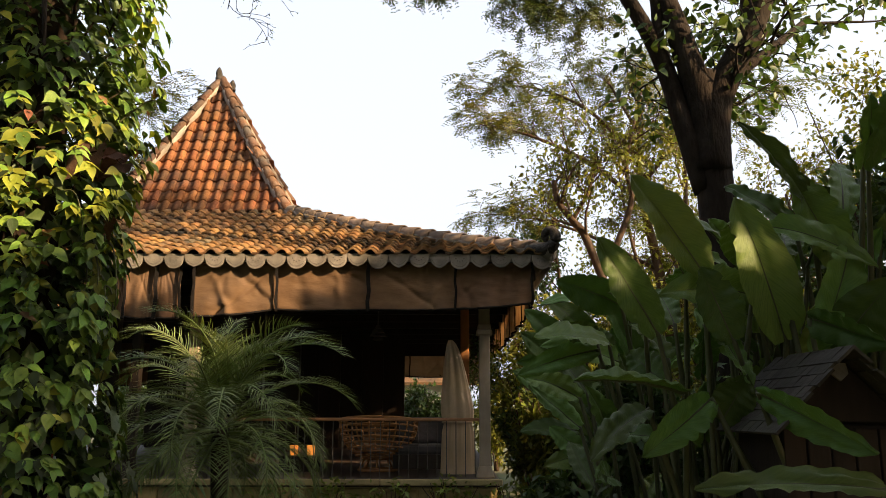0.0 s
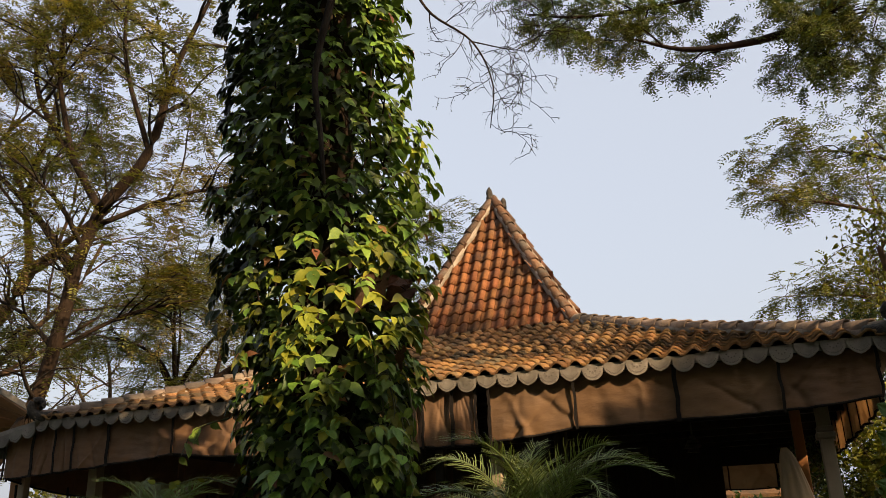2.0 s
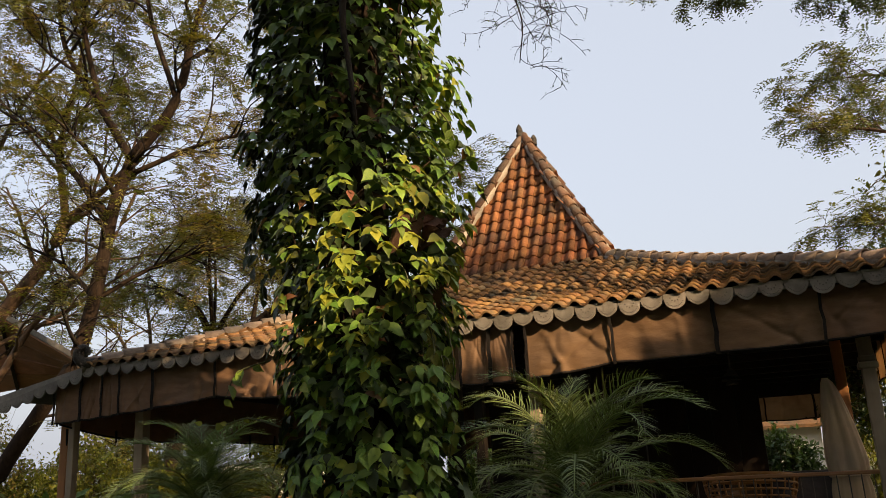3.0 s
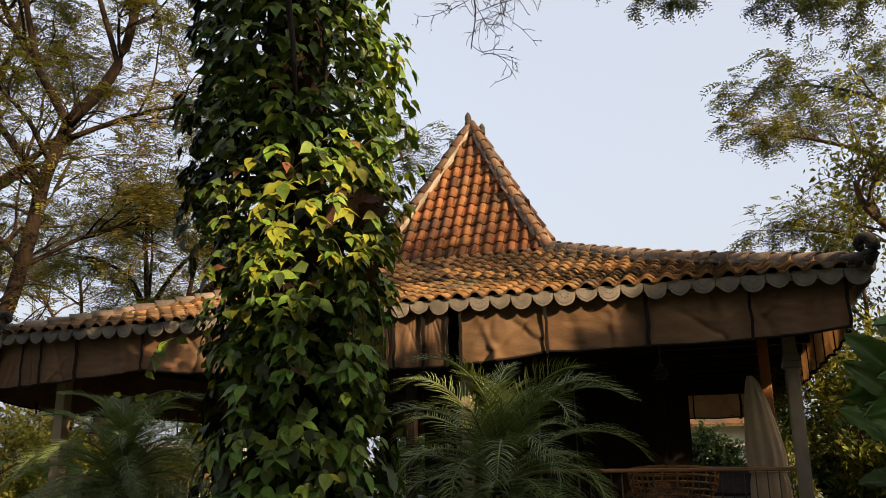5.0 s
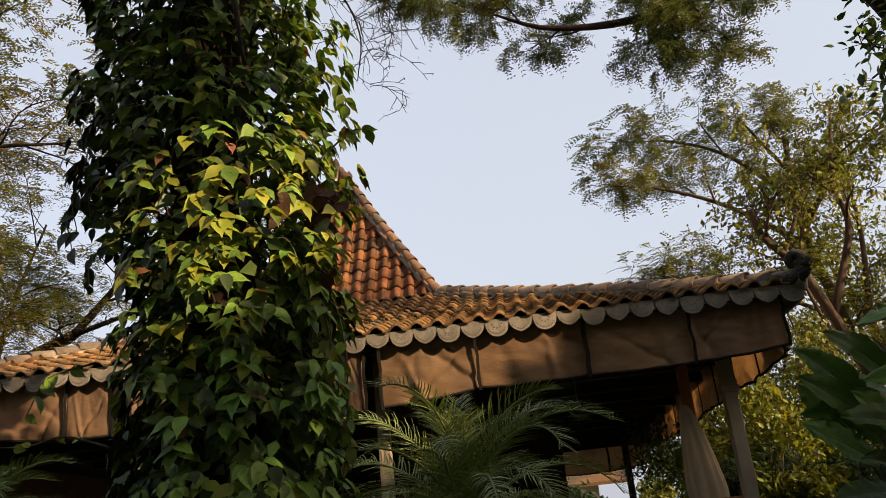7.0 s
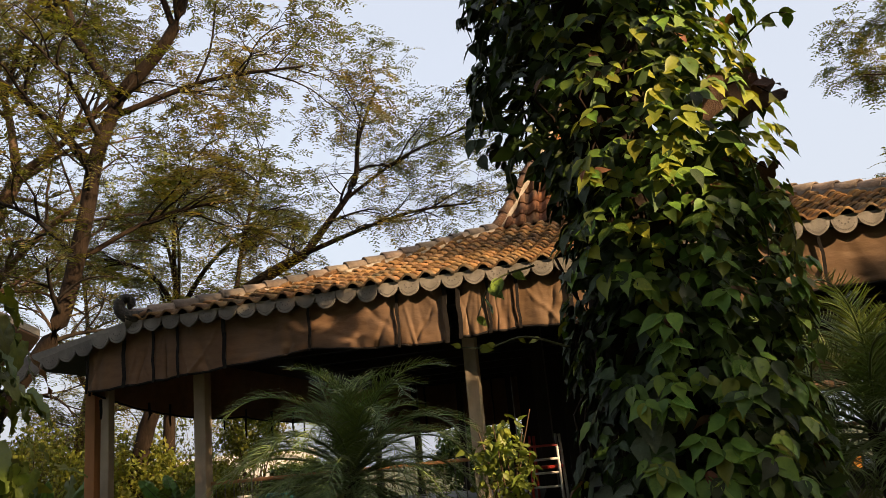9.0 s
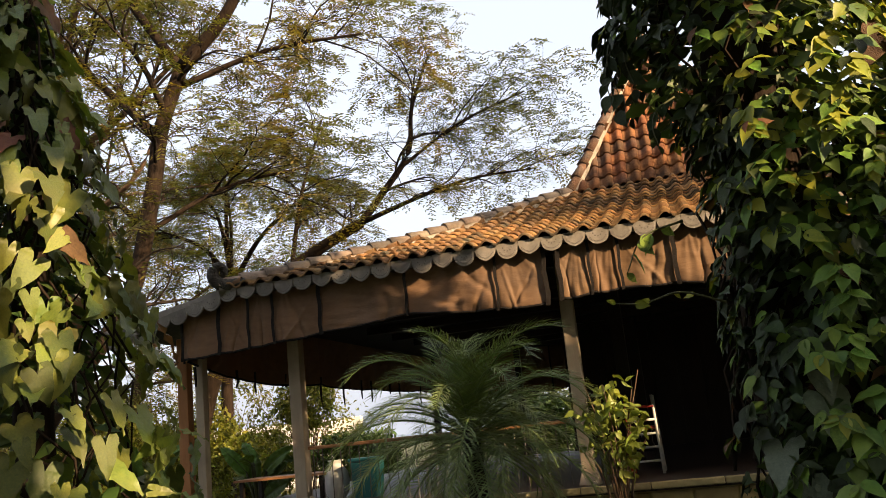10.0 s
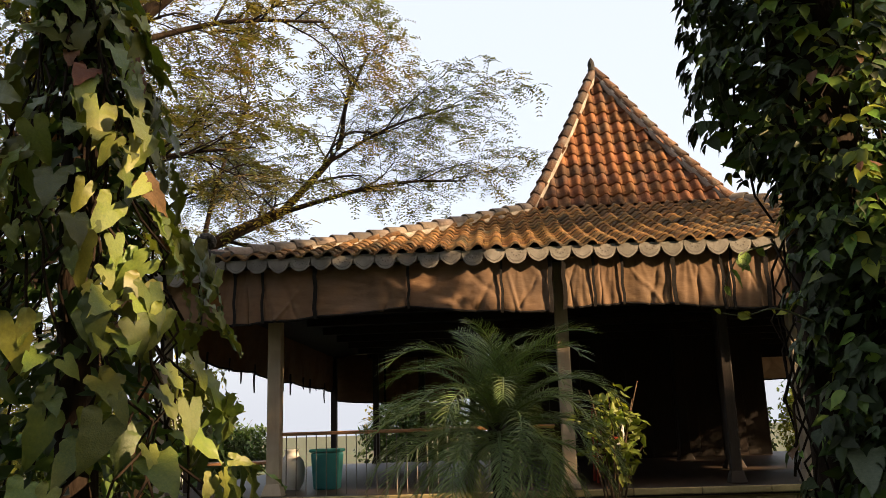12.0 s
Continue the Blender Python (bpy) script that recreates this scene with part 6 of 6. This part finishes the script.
papasan(-1.0, 12.45, 180, 0.96)
sofa = thing("lounge_seat", "low dark cushioned lounge seat", "sofa", at=(-0.32, 12.5, FZ))
box("seat_frame", -0.45, 0.42, -0.35, 0.35, 0.06, 0.26, TEAK, sofa)
box("cushion", -0.43, 0.40, -0.34, 0.34, 0.262, 0.40, CUSHION, sofa, 0.04)
box("back_cushion", -0.43, 0.40, 0.20, 0.36, 0.402, 0.78, CUSHION, sofa, 0.05)
lam = thing("lantern", "pair of glowing amber table lanterns", "lamp", at=(-2.15, 12.6, FZ))
GLOW = bpy.data.materials.new("lantern glow")
GLOW.use_nodes = True
GLOW.node_tree.nodes["Principled BSDF"].inputs["Base Color"].default_value = (0.8, 0.3, 0.05, 1)
GLOW.node_tree.nodes["Principled BSDF"].inputs["Emission Color"].default_value = (1.0, 0.32, 0.05, 1)
GLOW.node_tree.nodes["Principled BSDF"].inputs["Emission Strength"].default_value = 0.3
box("stand", -0.3, 0.3, -0.2, 0.2, 0.0, 0.22, TEAK, lam)
for dx in (-0.12, 0.13):
    bm = bmesh.new()
    bmesh.ops.create_cone(bm, cap_ends=True, segments=14, radius1=0.05, radius2=0.062, depth=0.14)
    bmesh.ops.translate(bm, verts=bm.verts, vec=(dx, 0, 0.297))
    part("shade", bm, GLOW, lam, "glowing amber shade")

pend = thing("pendant_lamp", "dark stacked pendant lamp hanging from the ceiling", "lamp", at=(-1.08, 13.0, 2.85))
for z, r in ((0.0, 0.09), (0.06, 0.14), (0.12, 0.10), (0.18, 0.05)):
    bm = bmesh.new()
    bmesh.ops.create_cone(bm, cap_ends=True, segments=16, radius1=r, radius2=r * 0.7, depth=0.05)
    bmesh.ops.translate(bm, verts=bm.verts, vec=(0, 0, z + 0.025))
    part("shade", bm, IRON, pend)
V, F = tube_data([(0, 0, 0.2), (0, 0, 0.85)], 0.012, 6)
obj("rod", V, F, IRON, pend)

# slatted high chair by the step, bin, table and jar at the west end
hc = thing("high_chair", "white and red slatted metal high chair by the step", "chair", at=(-5.72, 12.45, FZ))
for dx, mt in ((-0.17, REDP), (0.17, WHITEP)):
    for dy, ln in ((-0.18, -0.05), (0.18, 0.05)):
        V, F = tube_data([(dx * 1.15, dy + ln, 0), (dx, dy, 0.98)], 0.018, 6)
        obj("leg", V, F, mt, hc, "", True)
for i in range(5):
    z = 0.16 + i * 0.17
    V, F = tube_data([(-0.18, -0.2, z), (0.18, -0.2, z)], 0.016, 6)
    obj("rung", V, F, REDP if i == 4 else WHITEP, hc, "", True)
box("seat", -0.18, 0.18, -0.19, 0.18, 0.55, 0.59, REDP, hc, 0.01)
bn = thing("bin", "teal plastic bin with a lid", "bin", at=(-9.62, 12.5, FZ))
bm = bmesh.new()
vs = add_box(bm, -0.2, 0.2, -0.18, 0.18, 0.0, 0.5, 0.03)
for v in bm.verts:
    if v.co.z < 0.2:
        v.co.x *= 0.84
        v.co.y *= 0.84
part("body", bm, TEAL, bn)
box("lid", -0.22, 0.22, -0.2, 0.2, 0.502, 0.55, TEAL, bn, 0.02)
jar = thing("jar", "pale rounded jar on the floor", "jar", at=(-10.15, 12.6, FZ))
V, F = [], []
ring = [(0.11, 0), (0.17, 0.1), (0.19, 0.25), (0.17, 0.38), (0.10, 0.47), (0.09, 0.52), (0.12, 0.55), (0.02, 0.55)]
for rr, z in ring:
    V += [(rr * math.cos(2 * math.pi * j / 20), rr * math.sin(2 * math.pi * j / 20), z) for j in range(20)]
for i in range(len(ring) - 1):
    F += [(i * 20 + j, i * 20 + (j + 1) % 20, i * 20 + 20 + (j + 1) % 20, i * 20 + 20 + j) for j in range(20)]
obj("body", V, F, WHITEP, jar, "", True)
tb = thing("bench_table", "dark red-brown wooden slatted table", "table", at=(-11.0, 12.8, FZ))
for i in range(5):
    box("slat", -0.75, 0.75, -0.36 + i * 0.15, -0.23 + i * 0.15, 0.36, 0.395, RAILW, tb, 0.005)
for dx in (-0.65, 0.65):
    for dy in (-0.28, 0.28):
        box("leg", dx - 0.03, dx + 0.03, dy - 0.03, dy + 0.03, 0, 0.358, TEAK, tb, 0.005)

# small shingled shed among the leaves
shed = thing("small_shed", "little dark timber shed with a shingled gable roof", "shed", at=(2.2, 4.62, -0.05))
box("body", -0.33, 0.33, 0.08, 0.78, 0, 1.72, SHEDWOOD, shed, 0.01)
for i in range(5):
    box("board", -0.33 + i * 0.133, -0.21 + i * 0.133, 0.05, 0.077, 0.1, 1.70, SHEDWOOD, shed, 0.006)
gab = obj("gable", [(-0.36, 0.06, 1.74), (0.36, 0.06, 1.74), (0, 0.06, 2.10), (-0.36, 0.8, 1.74), (0.36, 0.8, 1.74), (0, 0.8, 2.10)],
          [(0, 1, 2), (5, 4, 3), (0, 2, 5, 3), (1, 4, 5, 2), (0, 3, 4, 1)], SHEDWOOD, shed)
obj("gable_ornament", [(-0.035, 0.02, 2.06), (0.035, 0.02, 2.06), (0.045, 0.02, 2.0), (0, 0.02, 1.96), (-0.045, 0.02, 2.0), (-0.035, 0.045, 2.06), (0.035, 0.045, 2.06), (0.045, 0.045, 2.0), (0, 0.045, 1.96), (-0.045, 0.045, 2.0)],
    [(4, 3, 2, 1, 0), (5, 6, 7, 8, 9), (0, 1, 6, 5), (1, 2, 7, 6), (2, 3, 8, 7), (3, 4, 9, 8), (4, 0, 5, 9)], FASCIA, gab, "small pale carved gable drop")
sh_me = bpy.data.meshes.new("shingle")
_b = bmesh.new()
add_box(_b, -0.052, 0.052, -0.01, 0.12, 0, 0.016)
_b.to_mesh(sh_me)
_b.free()
sh_me.materials.append(SHINGLE)
for side in (-1, 1):
    for r in range(7):
        for c in range(10):
            k = r / 7
            s = new("shingle", sh_me)
            s.parent = gab
            s.matrix_basis = Matrix.Translation((side * (0.44 - 0.42 * k), -0.06 + c * 0.106 + (r % 2) * 0.05 - 0.05, 1.665 + 0.44 * k + 0.012)) @ Euler((0, 0, radians(90 * side))).to_matrix().to_4x4() @ Euler((radians(42 + random.uniform(-3, 3)), 0, radians(random.uniform(-3, 3)))).to_matrix().to_4x4()

# neighbouring timber roof beyond the west trees
nb = thing("neighbour_house", "wide timber eave of a house beyond the trees", "house", at=(0, 0, -0.22))
ra, rb, rc, rd = (Vector(p) for p in ((-29.6, 17, 11.6), (-17.55, 17, 5.42), (-31.0, 20.2, 5.0), (-20.9, 20.2, 5.55)))


def eave_strip(k0, k1, low, high, name, mat, label):
    """One board of the twisted eave, following both its edges."""
    V, F = [], []
    for i in range(9):
        u = i / 8
        for k in (k0, k1):
            p = ra.lerp(rb, u).lerp(rc.lerp(rd, u), k)
            V += [p + Vector((0, 0, low)), p + Vector((0, 0, high))]
    for i in range(8):
        o = i * 4
        F += [(o, o + 2, o + 6, o + 4), (o + 1, o + 5, o + 7, o + 3), (o, o + 4, o + 5, o + 1), (o + 2, o + 3, o + 7, o + 6)]
    F += [(0, 1, 3, 2), (32, 34, 35, 33)]
    return obj(name, V, F, mat, nb, label)


for i in range(4):
    eave_strip(i / 4 + 0.012, (i + 1) / 4 - 0.012, -0.05, -0.004, "soffit_board", NBWOOD, "brown wide soffit board")
eave_strip(0, 1, 0.0, 0.16, "roof", FASCIA, "grey-edged sloping roof slab")
for k in (0.3, 0.75):
    V, F = tube_data([ra.lerp(rb, k) - Vector((0, 0, 0.1)), rc.lerp(rd, k) - Vector((0, 0, 0.1))], 0.07, 4)
    obj("rafter", V, F, SHEDWOOD, nb)
box("wall", -38, -31.2, 19.6, 24, 0.2, 5.9, SHEDWOOD, nb, 0.02)
ob_ = thing("timber_post", "sunlit orange timber post at the side eave", "post", at=(-11.95, 11.6, 0))
box("post", -0.08, 0.08, -0.07, 0.07, 0, 3.36, ORANGEW, ob_)
shrub("dark leafy plants behind the back opening", (-0.75, 24.4, 0), (1.1, 0.7, 2.75), 3800, 0.16, LEAF_BROAD, 95)
ob2 = thing("outbuilding", "low pale outbuilding with a tiled eave behind the pavilion", "house", at=(0, 0, 0))
box("wall", -4.5, 0.3, 29.4, 29.6, 0, 3.0, WHITEWALL, ob2, 0.02)
obj("roof", [(-5.0, 28.9, 2.75), (1.3, 28.9, 2.75), (1.3, 31, 3.9), (-5.0, 31, 3.9), (-5.0, 28.9, 2.65), (1.3, 28.9, 2.65), (1.3, 31, 3.8), (-5.0, 31, 3.8)],
    [(0, 1, 2, 3), (7, 6, 5, 4), (0, 4, 5, 1), (1, 5, 6, 2), (3, 2, 6, 7)], TILE_LOW, ob2, "orange clay-tiled lean-to roof")
wl = box("garden_wall", -26, -18.5, 34, 34.25, 0, 2.7, WHITEWALL, None, 0.02)
tagged(wl, "pale rendered garden wall behind hedges", "wall", kind="structure")

# ---- plinth stones ----
blk = bpy.data.meshes.new("stone")
_b = bmesh.new()
add_box(_b, -0.235, 0.235, -0.03, 0.03, -0.1, 0.1, 0.018)
_b.to_mesh(blk)
_b.free()
blk.materials.append(STONE)
for r in range(4):
    for c in range(26):
        s = new("stone", blk)
        s.parent = plinth
        s.location = (-11.7 + c * 0.482 + (r % 2) * 0.2, 11.10 + random.uniform(-0.012, 0.01), FZ - 0.215 - r * 0.205)
        s.scale = (random.uniform(0.97, 1.02), 1, random.uniform(0.96, 1.0))
